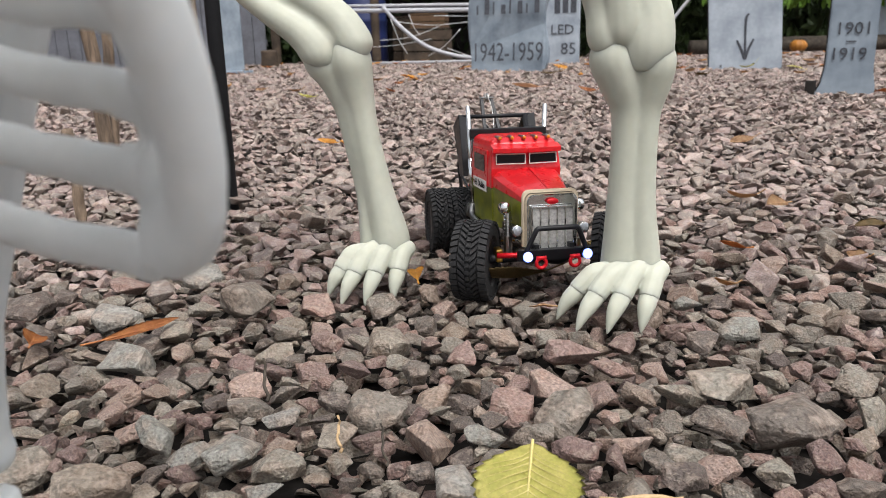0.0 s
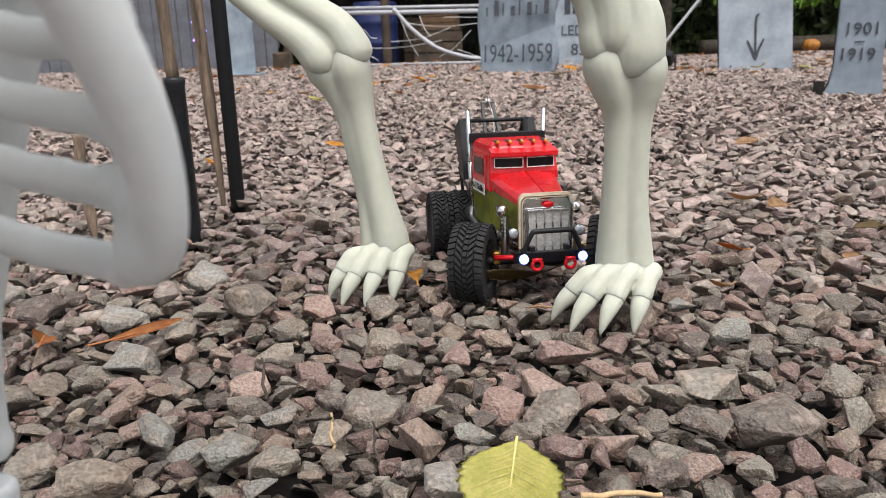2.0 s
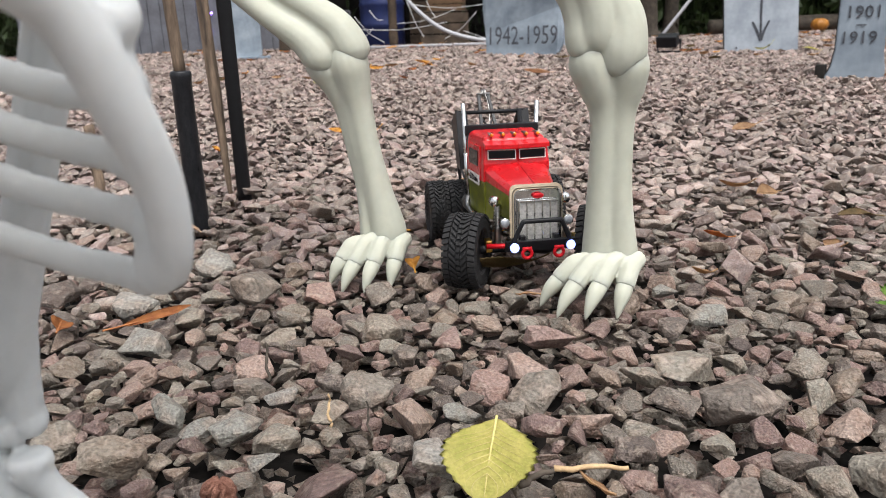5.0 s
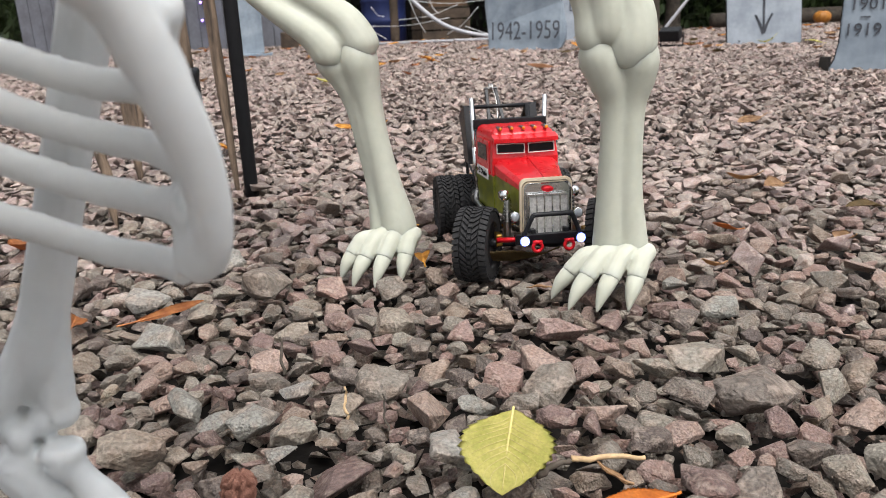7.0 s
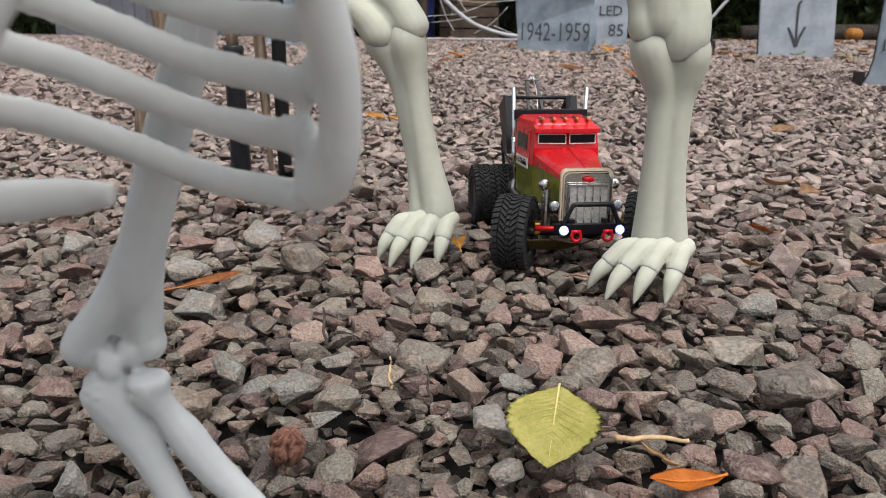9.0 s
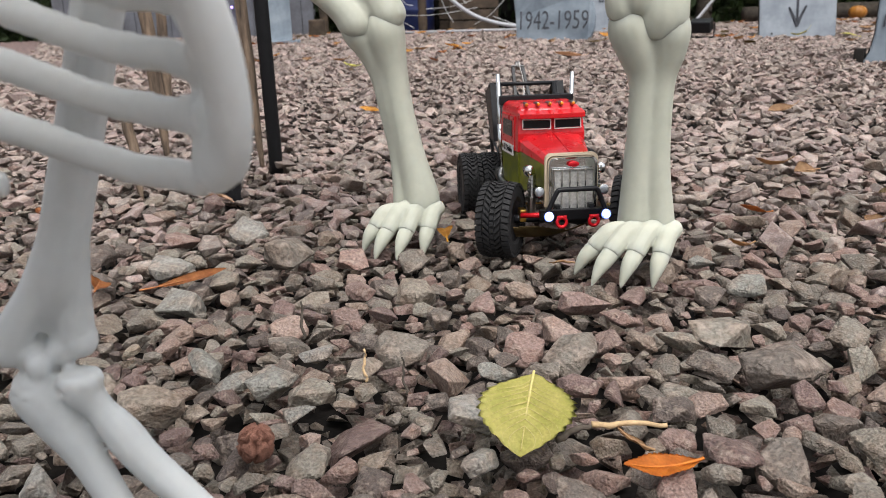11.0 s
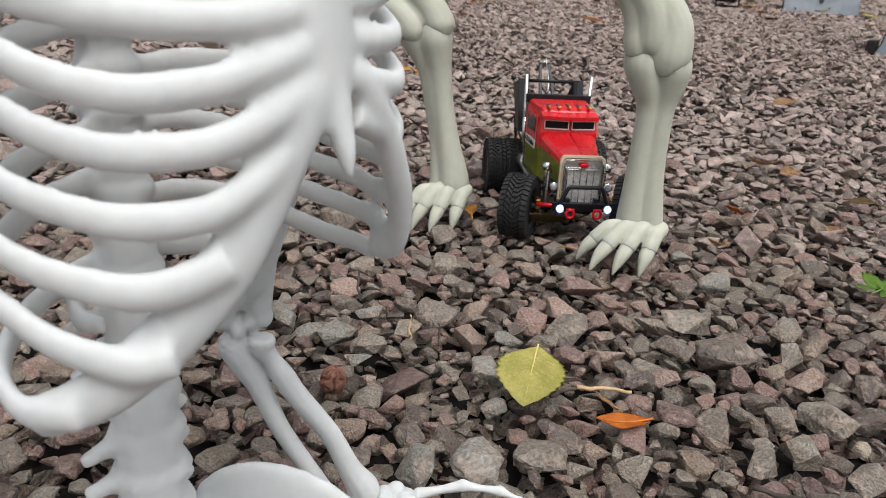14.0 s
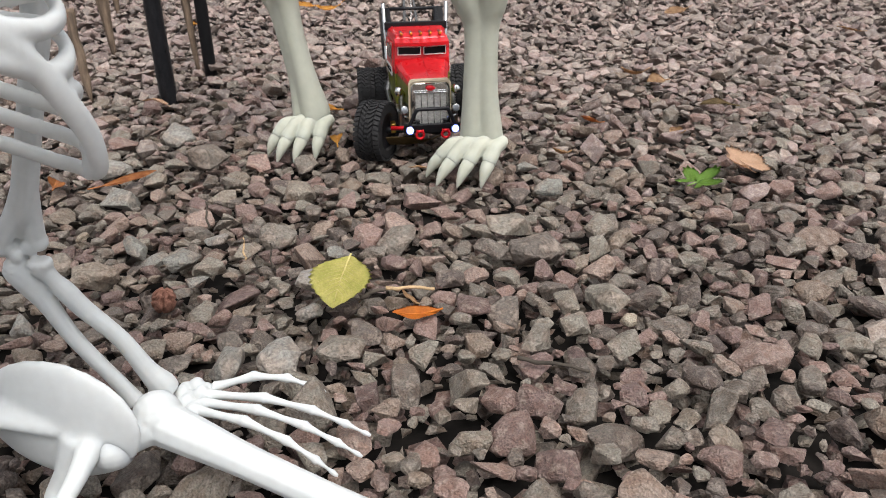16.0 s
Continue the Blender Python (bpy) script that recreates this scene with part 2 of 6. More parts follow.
HUSK = material("brown nut husk", (0.24, 0.115, 0.08), 0.75, spread=0.3, scale=110, bump=1.0, second=(0.15, 0.065, 0.045), amount=0.45)


def leaf_material(name, a, b, c):
    """A fallen leaf: two tones and dark specks."""
    return material(name, a, 0.55, spread=0.14, scale=55, bump=0.35, second=b, amount=c)


LEAF_YELLOW = leaf_material("yellow green leaf", (0.56, 0.5, 0.16), (0.42, 0.4, 0.1), 0.6)
LEAF_VEIN = leaf_material("pale leaf vein", (0.56, 0.49, 0.2), (0.5, 0.4, 0.14), 0.4)
LEAF_ORANGE = leaf_material("orange leaf", (0.66, 0.33, 0.05), (0.48, 0.22, 0.05), 0.45)
LEAF_RUST = leaf_material("rust brown leaf", (0.42, 0.17, 0.055), (0.28, 0.1, 0.04), 0.5)
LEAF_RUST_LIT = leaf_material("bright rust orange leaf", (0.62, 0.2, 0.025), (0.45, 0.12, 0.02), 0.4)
LEAF_TAN = leaf_material("dry tan leaf", (0.4, 0.25, 0.13), (0.3, 0.17, 0.09), 0.5)
LEAF_OLIVE = leaf_material("olive brown leaf", (0.1, 0.072, 0.028), (0.15, 0.095, 0.04), 0.5)
LEAF_GREEN = leaf_material("green leaf", (0.11, 0.22, 0.035), (0.18, 0.3, 0.05), 0.5)
LEAF_PINK = leaf_material("peach leaf", (0.62, 0.42, 0.29), (0.56, 0.35, 0.22), 0.4)
# two leaf greens: shade is put into the first colour, light into the second
FOLIAGE_SHADED = material("shaded hedge leaves", (0.028, 0.048, 0.012), 0.6, spread=0.3, scale=1.5, bump=0.2, second=(0.012, 0.02, 0.006), amount=0.6)
FOLIAGE_SUNLIT = material("lit green leaves", (0.2, 0.36, 0.05), 0.55, spread=0.25, scale=3, bump=0.2, second=(0.1, 0.2, 0.03), amount=0.5)


def glow(name, colour, strength):
    mat = bpy.data.materials.new(name)
    mat.use_nodes = True
    b = mat.node_tree.nodes["Principled BSDF"]
    b.inputs["Base Color"].default_value = (0.8, 0.8, 0.8, 1)
    b.inputs["Emission Color"].default_value, b.inputs["Emission Strength"].default_value = (*colour, 1), strength
    return mat


LED_WHITE = glow("lit white LED", (0.45, 0.6, 1.0), 6)
# glow for the ring that imitates the blue halo round the LEDs
LED_HALO = glow("blue glow of LED halo", (0.1, 0.2, 1.0), 1.6)
LENS = material("clear lamp lens", (0.45, 0.47, 0.5), 0.08, 0.5, spread=0.1, scale=120, bump=0.3, coat=0.8)
LED_PURPLE = glow("lit purple LED", (0.3, 0.12, 1.0), 3)


# ---- mesh helpers ----
def part(name, bm, mat, parent=None, label=""):
    """Links a bmesh as one mesh object, under a thing or a part where one is given."""
    me = bpy.data.meshes.new(name)
    bm.to_mesh(me)
    bm.free()
    me.materials.append(mat)
    ob = new(name, me)
    ob.parent = parent
    if label:
        ob["label"] = label
    return ob


def thing(name, label, category, group="", m=None):
    ob = tagged(new(name), label, category, group)
    if m is not None:
        ob.matrix_basis = m
    return ob


def smooth(ob, on=True):
    ob.data.polygons.foreach_set("use_smooth", [on] * len(ob.data.polygons))
    return ob


def box(bm, x0, x1, y0, y1, z0, z1, bevel=0.0, m=None):
    g = bmesh.ops.create_cube(bm, size=1)["verts"]
    for v in g:
        v.co = Vector(((x0 + x1) / 2 + v.co.x * (x1 - x0), (y0 + y1) / 2 + v.co.y * (y1 - y0), (z0 + z1) / 2 + v.co.z * (z1 - z0)))
    if m is not None:
        bmesh.ops.transform(bm, matrix=m, verts=g)
    if bevel:
        es = {e for v in g for e in v.link_edges}
        bmesh.ops.bevel(bm, geom=list(es), offset=bevel, segments=2, affect="EDGES", profile=0.6)
    return bm


def curve_points(pts, steps=6):
    """Catmull-Rom points through the given ones (tuples of any length)."""
    p = [np.array(q, float) for q in pts]
    if len(p) < 3:
        return p
    p = [2 * p[0] - p[1]] + p + [2 * p[-1] - p[-2]]
    out = []
    for i in range(1, len(p) - 2):
        a, b, c, d = p[i - 1:i + 3]
        for k in range(steps):
            t = k / steps
            out.append(0.5 * (2 * b + (c - a) * t + (2 * a - 5 * b + 4 * c - d) * t * t + (3 * b - a - 3 * c + d) * t ** 3))
    out.append(p[-2])
    return out


def sweep(bm, pts, seg=10, up=(0, 0, 1), steps=6, closed_ends=True):
    """A tube through points (x, y, z, half width across, half width along up)."""
    q = curve_points([(*p, p[3]) if len(p) == 4 else p for p in pts], steps)
    rings = []
    last = None
    for i, p in enumerate(q):
        t = Vector((q[min(i + 1, len(q) - 1)] - q[max(i - 1, 0)])[:3]).normalized()
        u = Vector(up)
        s = t.cross(u)
        if s.length < 0.15:
            s = last.copy() if last else t.cross(Vector((0.31, 0.95, 0)))
            s -= t * s.dot(t)
        s.normalize()
        last = s
        w = s.cross(t)
        ra = p[3]
        rb = p[4] if len(p) > 4 else p[3]
        rings.append([bm.verts.new(Vector(p[:3]) + s * (ra * math.cos(2 * math.pi * k / seg)) + w * (rb * math.sin(2 * math.pi * k / seg))) for k in range(seg)])
    for a, b in zip(rings, rings[1:]):
        for k in range(seg):
            bm.faces.new((a[k], a[(k + 1) % seg], b[(k + 1) % seg], b[k]))
    if closed_ends:
        bm.faces.new(rings[0][::-1])
        bm.faces.new(rings[-1])
    return bm


def ball(bm, c, r, seg=12, m=None):
    """An ellipsoid with half axes r at c, turned by m."""
    mm = Matrix.Translation(c) @ (m or Matrix()) @ Matrix.Diagonal((*r, 1))
    bmesh.ops.create_uvsphere(bm, u_segments=seg, v_segments=max(6, seg * 2 // 3), radius=1, matrix=mm)
    return bm


def rod(bm, a, b, r, seg=10, r2=None):
    return sweep(bm, [(*a, r), (*b, r if r2 is None else r2)], seg)


def lathe(bm, profile, seg=24, m=None):
    """Turns (radius, height) pairs round z."""
    rings = []
    for r, z in profile:
        rings.append([bm.verts.new((r * math.cos(2 * math.pi * k / seg), r * math.sin(2 * math.pi * k / seg), z)) for k in range(seg)])
    for a, b in zip(rings, rings[1:]):
        for k in range(seg):
            bm.faces.new((a[k], a[(k + 1) % seg], b[(k + 1) % seg], b[k]))
    bm.faces.new(rings[0][::-1])
    bm.faces.new(rings[-1])
    if m is not None:
        bmesh.ops.transform(bm, matrix=m, verts=[v for ring in rings for v in ring])
    return bm


def fused(bm, voxel, passes=6, factor=0.5):
    """The shapes in bm melted into one smooth skin."""
    me = bpy.data.meshes.new("raw")
    bmesh.ops.recalc_face_normals(bm, faces=bm.faces)
    bm.to_mesh(me)
    bm.free()
    ob = new("raw", me)
    r = ob.modifiers.new("melt", "REMESH")
    r.mode, r.voxel_size = "VOXEL", voxel
    s = ob.modifiers.new("soft", "SMOOTH")
    s.iterations, s.factor = passes, factor
    made = bpy.data.meshes.new_from_object(ob.evaluated_get(bpy.context.evaluated_depsgraph_get()))
    bpy.data.objects.remove(ob)
    bpy.data.meshes.remove(me)
    out = bmesh.new()
    out.from_mesh(made)
    bpy.data.meshes.remove(made)
    return out


def merged(*bms):
    out = bmesh.new()
    for b in bms:
        me = bpy.data.meshes.new("tmp")
        b.to_mesh(me)
        b.free()
        out.from_mesh(me)
        bpy.data.meshes.remove(me)
    return out


def letters(text, size, depth=0.002):
    """The built-in font as a bmesh in the x-y plane, centred."""
    cu = bpy.data.curves.new("letters", "FONT")
    cu.body, cu.size, cu.extrude, cu.align_x, cu.align_y, cu.resolution_u = text, size, depth, "CENTER", "CENTER", 2
    ob = new("letters", cu)
    me = bpy.data.meshes.new_from_object(ob.evaluated_get(bpy.context.evaluated_depsgraph_get()))
    bpy.data.objects.remove(ob)
    bpy.data.curves.remove(cu)
    bm = bmesh.new()
    bm.from_mesh(me)
    bpy.data.meshes.remove(me)
    return bm


def moved(bm, m):
    bmesh.ops.transform(bm, matrix=m, verts=bm.verts)
    return bm


# ---- ground ----
def rise(a, b, v):
    t = min(1, max(0, (v - a) / (b - a)))
    return t * t * (3 - 2 * t)


def ground_z(x, y):
    """The yard is level near the camera and rises slightly behind the dog."""
    return 0.115 * rise(2.2, 4.6, y) + 0.008 * rise(4.6, 8, y)


xs = sorted({*[-300, -120, -50, -25, -14], *[i * 0.5 for i in range(-20, 21)], 14, 25, 50, 120, 300})
ys = sorted({*[-300, -120, -40, -12, -5], *[i * 0.4 for i in range(-5, 40)], 20, 30, 60, 120, 300})
bm = bmesh.new()
grid = [[bm.verts.new((x, y, ground_z(x, y) - 0.055 + 0.006 * noise.noise((x * 2, y * 2, 0)))) for x in xs] for y in ys]
for r0, r1 in zip(grid, grid[1:]):
    for i in range(len(xs) - 1):
        bm.faces.new((r0[i], r0[i + 1], r1[i + 1], r1[i]))
ground = smooth(part("ground", bm, GAP_SHADE_DIRT))
tagged(ground, "yard ground of soil with gap shade in its colour, covered with crushed mauve gravel", "ground", kind="structure")


# ---- the white human skeleton prop ----
SK_BASE = Vector((-0.208, 0.18, 0))
SK_F, SK_L = Vector((0.908, -0.419, 0)), Vector((0.419, 0.908, 0))


def sk(u, v, w):
    """A place in the prop: u to its own left, v to its front, w up."""
    return SK_BASE + SK_L * u + SK_F * v + Vector((0, 0, w + 0.08 * u))


def bone(bm, *pts, seg=10, up=(0, 0, 1), steps=5):
    """A tube through (u, v, w, r[, r2])."""
    return sweep(bm, [(*sk(*p[:3]), *p[3:]) for p in pts], seg, up, steps)


RIB_AT = (0.5, 0.62, 0.73, 0.84, 0.93, 1.0)
RIB_LOW = ((0.64, 0.636, 0.633, 0.632, 0.632, 0.632), (0.618, 0.613, 0.609, 0.607, 0.607, 0.608), (0.597, 0.592, 0.588, 0.586, 0.585, 0.586), (0.573, 0.569, 0.566, 0.564, 0.564, 0.564),
           (0.549, 0.544, 0.539, 0.535, 0.534, 0.535), (0.524, 0.513, 0.506, 0.506, 0.511, 0.516), (0.497, 0.486, 0.479, 0.478, 0.487, 0.498), (0.463, 0.455, 0.446, 0.446, 0.46, 0.477),
           (0.428, 0.42, 0.411, 0.414, 0.43, 0.45), (0.397, 0.383, 0.371, 0.376, 0.39, 0.4), (0.339, 0.345, 0.352, 0.36, 0.37, 0.38))


RIB_LEFT = {8: (0.415, 0.413, 0.42, 0.435, 0.45, 0.46), 9: (0.391, 0.387, 0.395, 0.41, 0.42, 0.43), 10: (0.338, 0.339, 0.347, 0.356, 0.37, 0.38), 11: (0.366, 0.364, 0.372, 0.385, 0.4, 0.41)}


def rib_loop(bm, k, side):
    """One rib from the spine round to the breastbone: down to the flank and the front, then up."""
    a = (0.055, 0.078, 0.094, 0.105, 0.111, 0.116, 0.118, 0.118, 0.117, 0.116, 0.113, 0.115)[k] + (0.004 * max(0, k - 6) if side < 0 else 0)
    b = 0.082 + 0.0016 * min(k, 6)
    ends = (1.0,) * 7 + ((0.985, 0.86, 0.78, 0.62) if side < 0 else (0.985, 0.8, 0.74, 0.64, 0.68))
    table = RIB_LEFT[k] if side > 0 and k > 7 else RIB_LOW[k]
    tall = 0.0098 if side < 0 else 0.0088
    drop = 0.05 if side > 0 and k > 7 else 0.016
    pts = []
    for i in range(15):
        f = ends[k] * math.pi * i / 14
        w = float(np.interp(f / math.pi, RIB_AT, table)) + drop * (1 - rise(0, 0.5 * math.pi, f))
        cart = rise(0.55 * math.pi, 0.85 * math.pi, f)
        pts.append((side * (a * math.sin(min(f, math.pi - 0.001)) ** 0.85 + 0.01), 0.005 + b - b * math.cos(f), w, 0.0052 + 0.003 * cart, tall + (0.0006 if k < 8 else 0.002) * cart))
    bone(bm, *pts, seg=10, steps=3)


def skeleton_prop():
    bm = bmesh.new()
    for side in (1, -1):
        for k in range(12 if side > 0 else 11):
            rib_loop(bm, k, side)
        if side > 0:
            bone(bm, (0.113, 0.138, 0.345, 0.0075, 0.0125), (0.109, 0.157, 0.356, 0.009, 0.013), (0.095, 0.172, 0.39, 0.009, 0.0125), (0.07, 0.182, 0.432, 0.009, 0.0115), (0.046, 0.186, 0.468, 0.009, 0.0105), (0.018, 0.188, 0.497, 0.009, 0.011), steps=4)
        else:
            bone(bm, (-0.136, 0.1, 0.334, 0.008, 0.013), (-0.12, 0.133, 0.352, 0.009, 0.0155), (-0.096, 0.156, 0.377, 0.009, 0.017), (-0.067, 0.174, 0.411, 0.009, 0.0175), (-0.042, 0.183, 0.45, 0.009, 0.0165), (-0.022, 0.188, 0.48, 0.009, 0.0145), (-0.006, 0.188, 0.5, 0.009, 0.0135), steps=4)
        bone(bm, (side * 0.012, 0.0, 0.35, 0.006, 0.009), (side * 0.045, 0.01, 0.342, 0.006, 0.011), (side * 0.068, 0.04, 0.342, 0.005, 0.01), (side * 0.07, 0.068, 0.346, 0.004, 0.006), steps=4)
        bone(bm, (side * 0.012, 0.17, 0.635, 0.009), (side * 0.06, 0.16, 0.64, 0.007), (side * 0.12, 0.11, 0.605, 0.008), (side * 0.158, 0.078, 0.56, 0.01))
        ball(bm, sk(side * 0.09, -0.01, 0.56), (0.045, 0.012, 0.06), m=SK_TURN)
        bone(bm, (side * 0.07, -0.015, 0.6, 0.007), (side * 0.12, 0.01, 0.6, 0.008), (side * 0.16, 0.055, 0.57, 0.012))
        # hip blade, seat bone and pubic arch
        blade = Matrix(((0.3 * side, 0.0, 0.95), (0.95, 0.0, -0.3 * side), (0, 1, 0))).to_4x4()
        frame_m = SK_TURN @ blade

        def hipbone(*pts):
            bone(bm, *[(side * p[0] - 0.05, p[1] + 0.06, p[2] + 0.004, *p[3:]) for p in pts], steps=5)

        ball(bm, sk(side * 0.095 - 0.05, 0.04 + 0.06, 0.106), (0.086, 0.07, 0.014), 24, frame_m)
        hipbone((0.1, 0.06, 0.09, 0.02), (0.085, 0.05, 0.05, 0.016), (0.07, 0.04, 0.022, 0.015), (0.035, 0.08, 0.03, 0.009), (0.005, 0.105, 0.055, 0.01))
        hipbone((0.1, 0.075, 0.085, 0.014), (0.05, 0.1, 0.078, 0.009), (0.005, 0.108, 0.065, 0.011))
        hipbone((0.02, -0.03, 0.13, 0.02, 0.02), (0.06, -0.01, 0.12, 0.02, 0.012), (0.095, 0.04, 0.1, 0.02, 0.012))
    # breastbone with the pointed lower end
    bone(bm, (0, 0.168, 0.645, 0.022, 0.008), (0, 0.176, 0.615, 0.019, 0.009), (0, 0.184, 0.56, 0.016, 0.009), (0, 0.188, 0.512, 0.02, 0.009), (0, 0.191, 0.492, 0.0125, 0.008), (0, 0.196, 0.472, 0.009, 0.007), (0, 0.2, 0.457, 0.006, 0.0055), (0, 0.203, 0.443, 0.002, 0.002), up=SK_F)
    # spine: a bumpy column with side spurs, bent forward at the loins
    for i in range(22):
        w = 0.13 + i * 0.027
        low = 1 - rise(0.12, 0.46, w)
        cu, cv = -0.045 * low, 0.064 * low
        r = 0.031 - 0.0007 * i
        ball(bm, sk(cu, cv, w), (r, r, 0.0155), 12)
        ball(bm, sk(cu, cv, w + 0.0135), (r * 0.82,) * 3, 10)
        if i < 8:
            for side in (1, -1):
                bone(bm, (cu + side * 0.01, cv - 0.006, w, 0.009), (cu + side * 0.044, cv - 0.014, w - 0.006 + 0.006 * (i % 2), 0.0055))
        bone(bm, (cu, cv - 0.012, w, 0.008), (cu, cv - 0.045, w - 0.008, 0.004))
    ball(bm, sk(-0.05, 0.035, 0.115), (0.035, 0.02, 0.05), m=SK_TURN)
    # skull, plain
    ball(bm, sk(0, 0.02, 0.82), (0.062, 0.08, 0.075), 20, SK_TURN)
    ball(bm, sk(0, 0.06, 0.755), (0.042, 0.045, 0.04), 16, SK_TURN)
    bone(bm, (0, 0, 0.69, 0.02), (0, 0.01, 0.76, 0.022))
    skin = fused(bm, 0.0032, 5)

    # arms: shoulder ball, upper arm, the two forearm bones
    arm = bmesh.new()
    sh, el = Vector((-0.066, 0.293, 0.545)), Vector((-0.173, 0.3, 0.237))
    wr = Vector((-0.08, 0.31, 0.037))

    def tube(b, *pts, seg=10, steps=5):
        sweep(b, [(*p[0], *p[1:]) for p in pts], seg, (0, 0, 1), steps)

    ball(arm, sh, (0.024, 0.024, 0.024), 16)
    tube(arm, (sh, 0.018), (sh.lerp(el, 0.15), 0.015), (sh.lerp(el, 0.5), 0.0125), (sh.lerp(el, 0.74), 0.0132), (sh.lerp(el, 0.86), 0.0128), (el + Vector((0, 0.004, 0.012)), 0.007))
    across = Vector((0.9, 0.35, 0)).normalized()
    # the lower end flares into two knobs with a hollow between them
    for side, r in ((-1, 0.0112), (1, 0.0102)):
        tube(arm, (sh.lerp(el, 0.7), 0.0095), (sh.lerp(el, 0.87) + across * side * 0.0085, r - 0.001), (el + across * side * 0.0175 + Vector((0, -0.001, 0.009)), r))
    for q, dz, rr in ((-0.0185, 0.005, 0.0115), (-0.008, -0.002, 0.009), (0.008, -0.001, 0.009), (0.0185, 0.004, 0.0105)):
        ball(arm, el + across * q + Vector((0, -0.001, dz)), (rr, rr, rr * 1.1))
    u0, r0 = el - across * 0.007 + Vector((0, -0.004, -0.024)), el + across * 0.021 + Vector((0, -0.012, -0.023))
    u1, r1 = Vector((-0.088, 0.3, 0.037)), Vector((-0.056, 0.32, 0.038))
    ball(arm, el + Vector((0, -0.0105, -0.006)), (0.0065, 0.0065, 0.009))
    tube(arm, (el - across * 0.006 + Vector((0, 0.012, 0.006)), 0.0075), (u0 + Vector((0, 0.005, 0.005)), 0.0125), (u0, 0.0148), (u0.lerp(u1, 0.1), 0.0138), (u0.lerp(u1, 0.24), 0.011), (u0.lerp(u1, 0.5) - across * 0.004, 0.0094), (u0.lerp(u1, 0.85), 0.0092), (u1, 0.0115))
    tube(arm, (r0 + Vector((0, 0, 0.011)), 0.0105), (r0 + Vector((0, 0, 0.007)), 0.0128), (r0, 0.0122), (r0.lerp(r1, 0.07), 0.0088), (r0.lerp(r1, 0.17), 0.0112), (r0.lerp(r1, 0.3), 0.0108), (r0.lerp(r1, 0.55) + across * 0.005, 0.0102), (r0.lerp(r1, 0.8), 0.012), (r0.lerp(r1, 0.93), 0.016), (r1, 0.014))
    tube(arm, (r0.lerp(r1, 0.86), 0.008), (r1.lerp(u1, 0.35), 0.0115), (r1.lerp(u1, 0.5), 0.008))
    # the other arm, hanging to the ground
    s2, e2, w2 = sk(-0.17, 0.04, 0.6), sk(-0.22, -0.04, 0.31), sk(-0.2, 0.05, 0.06)
    tube(arm, (s2, 0.022), (s2.lerp(e2, 0.2), 0.014), (s2.lerp(e2, 0.8), 0.013), (e2, 0.02))
    tube(arm, (e2, 0.017), (e2.lerp(w2, 0.5), 0.01), (w2, 0.013))
    tube(arm, (e2 + SK_L * 0.02, 0.014), (e2.lerp(w2, 0.5) + SK_L * 0.026, 0.009), (w2 + SK_L * 0.02, 0.012))
    # legs: ball, neck, knob, shaft and knee; the shins run on along the ground
    for side in (1, -1):
        hip = sk(side * 0.112 - 0.05, 0.085 + 0.06, 0.075)
        way = Vector((0.925, -0.37, -0.045)) if side > 0 else Vector((0.35, -0.93, -0.05))
        out = Vector((way.y, -way.x, 0)) * -side
        knob = hip + out * 0.05 + way * 0.012
        knee = hip + out * 0.03 + way * 0.37
        ball(arm, hip, (0.023, 0.023, 0.023), 16)
        tube(arm, (hip, 0.017), (hip.lerp(knob, 0.5), 0.018), (knob, 0.024))
        ball(arm, knob + Vector((0, 0, 0.008)), (0.026, 0.026, 0.026))
        tube(arm, (knob, 0.024), (knob.lerp(knee, 0.14), 0.021), (knob.lerp(knee, 0.35), 0.0165), (knob.lerp(knee, 0.7), 0.0155), (knob.lerp(knee, 0.92), 0.022), (knee, 0.028))
        foot = knee + way * 0.3
        foot.z = 0.035
        tube(arm, (knee, 0.026), (knee.lerp(foot, 0.15), 0.018), (knee.lerp(foot, 0.6), 0.0125), (foot, 0.017))
        ball(arm, foot + way * 0.03 + Vector((0, 0, 0.02)), (0.035, 0.035, 0.045))
    limbs = fused(arm, 0.002, 2)

    # the wrist pebbles, palm bones and jointed fingers, flat on the gravel
    hd = bmesh.new()
    for i in range(12):
        ball(hd, Vector((-0.044 + 0.012 * (i % 3), 0.336 - 0.0165 * (i // 3) + 0.005 * (i % 2), 0.03 + 0.003 * (i % 2))), (0.0095, 0.0105, 0.0085), 10)
    tips = ((0.122, 0.347), (0.187, 0.272), (0.183, 0.238), (0.162, 0.208), (0.032, 0.214))
    for i, (tx, ty) in enumerate(tips):
        a = Vector((-0.01 - 0.002 * i, 0.338 - 0.0145 * i, 0.032))
        b = Vector((tx, ty, 0.022))
        last = a
        side_step = (b - a).cross(Vector((0, 0, 1))).normalized() * (-0.009 if i == 0 else -0.004)
        for j, f in enumerate((0.36, 0.66, 0.86, 1.0)):
            p = a.lerp(b, f) + Vector((0, 0, 0.014 * math.sin(f * math.pi))) + side_step * math.sin(f * math.pi)
            r = 0.0066 - 0.0009 * j
            tube(hd, (last, r + 0.001), (last.lerp(p, 0.2), r - 0.0006), (last.lerp(p, 0.55), r - 0.0018), (last.lerp(p, 0.85), r - 0.0006), (p, r if f < 1 else 0.002), seg=10, steps=3)
            ball(hd, p, (r + 0.0006,) * 3 if f < 1 else (0.0026,) * 3, 10)
            last = p
    palm = fused(hd, 0.0017, 3)
    return merged(skin, limbs, palm)


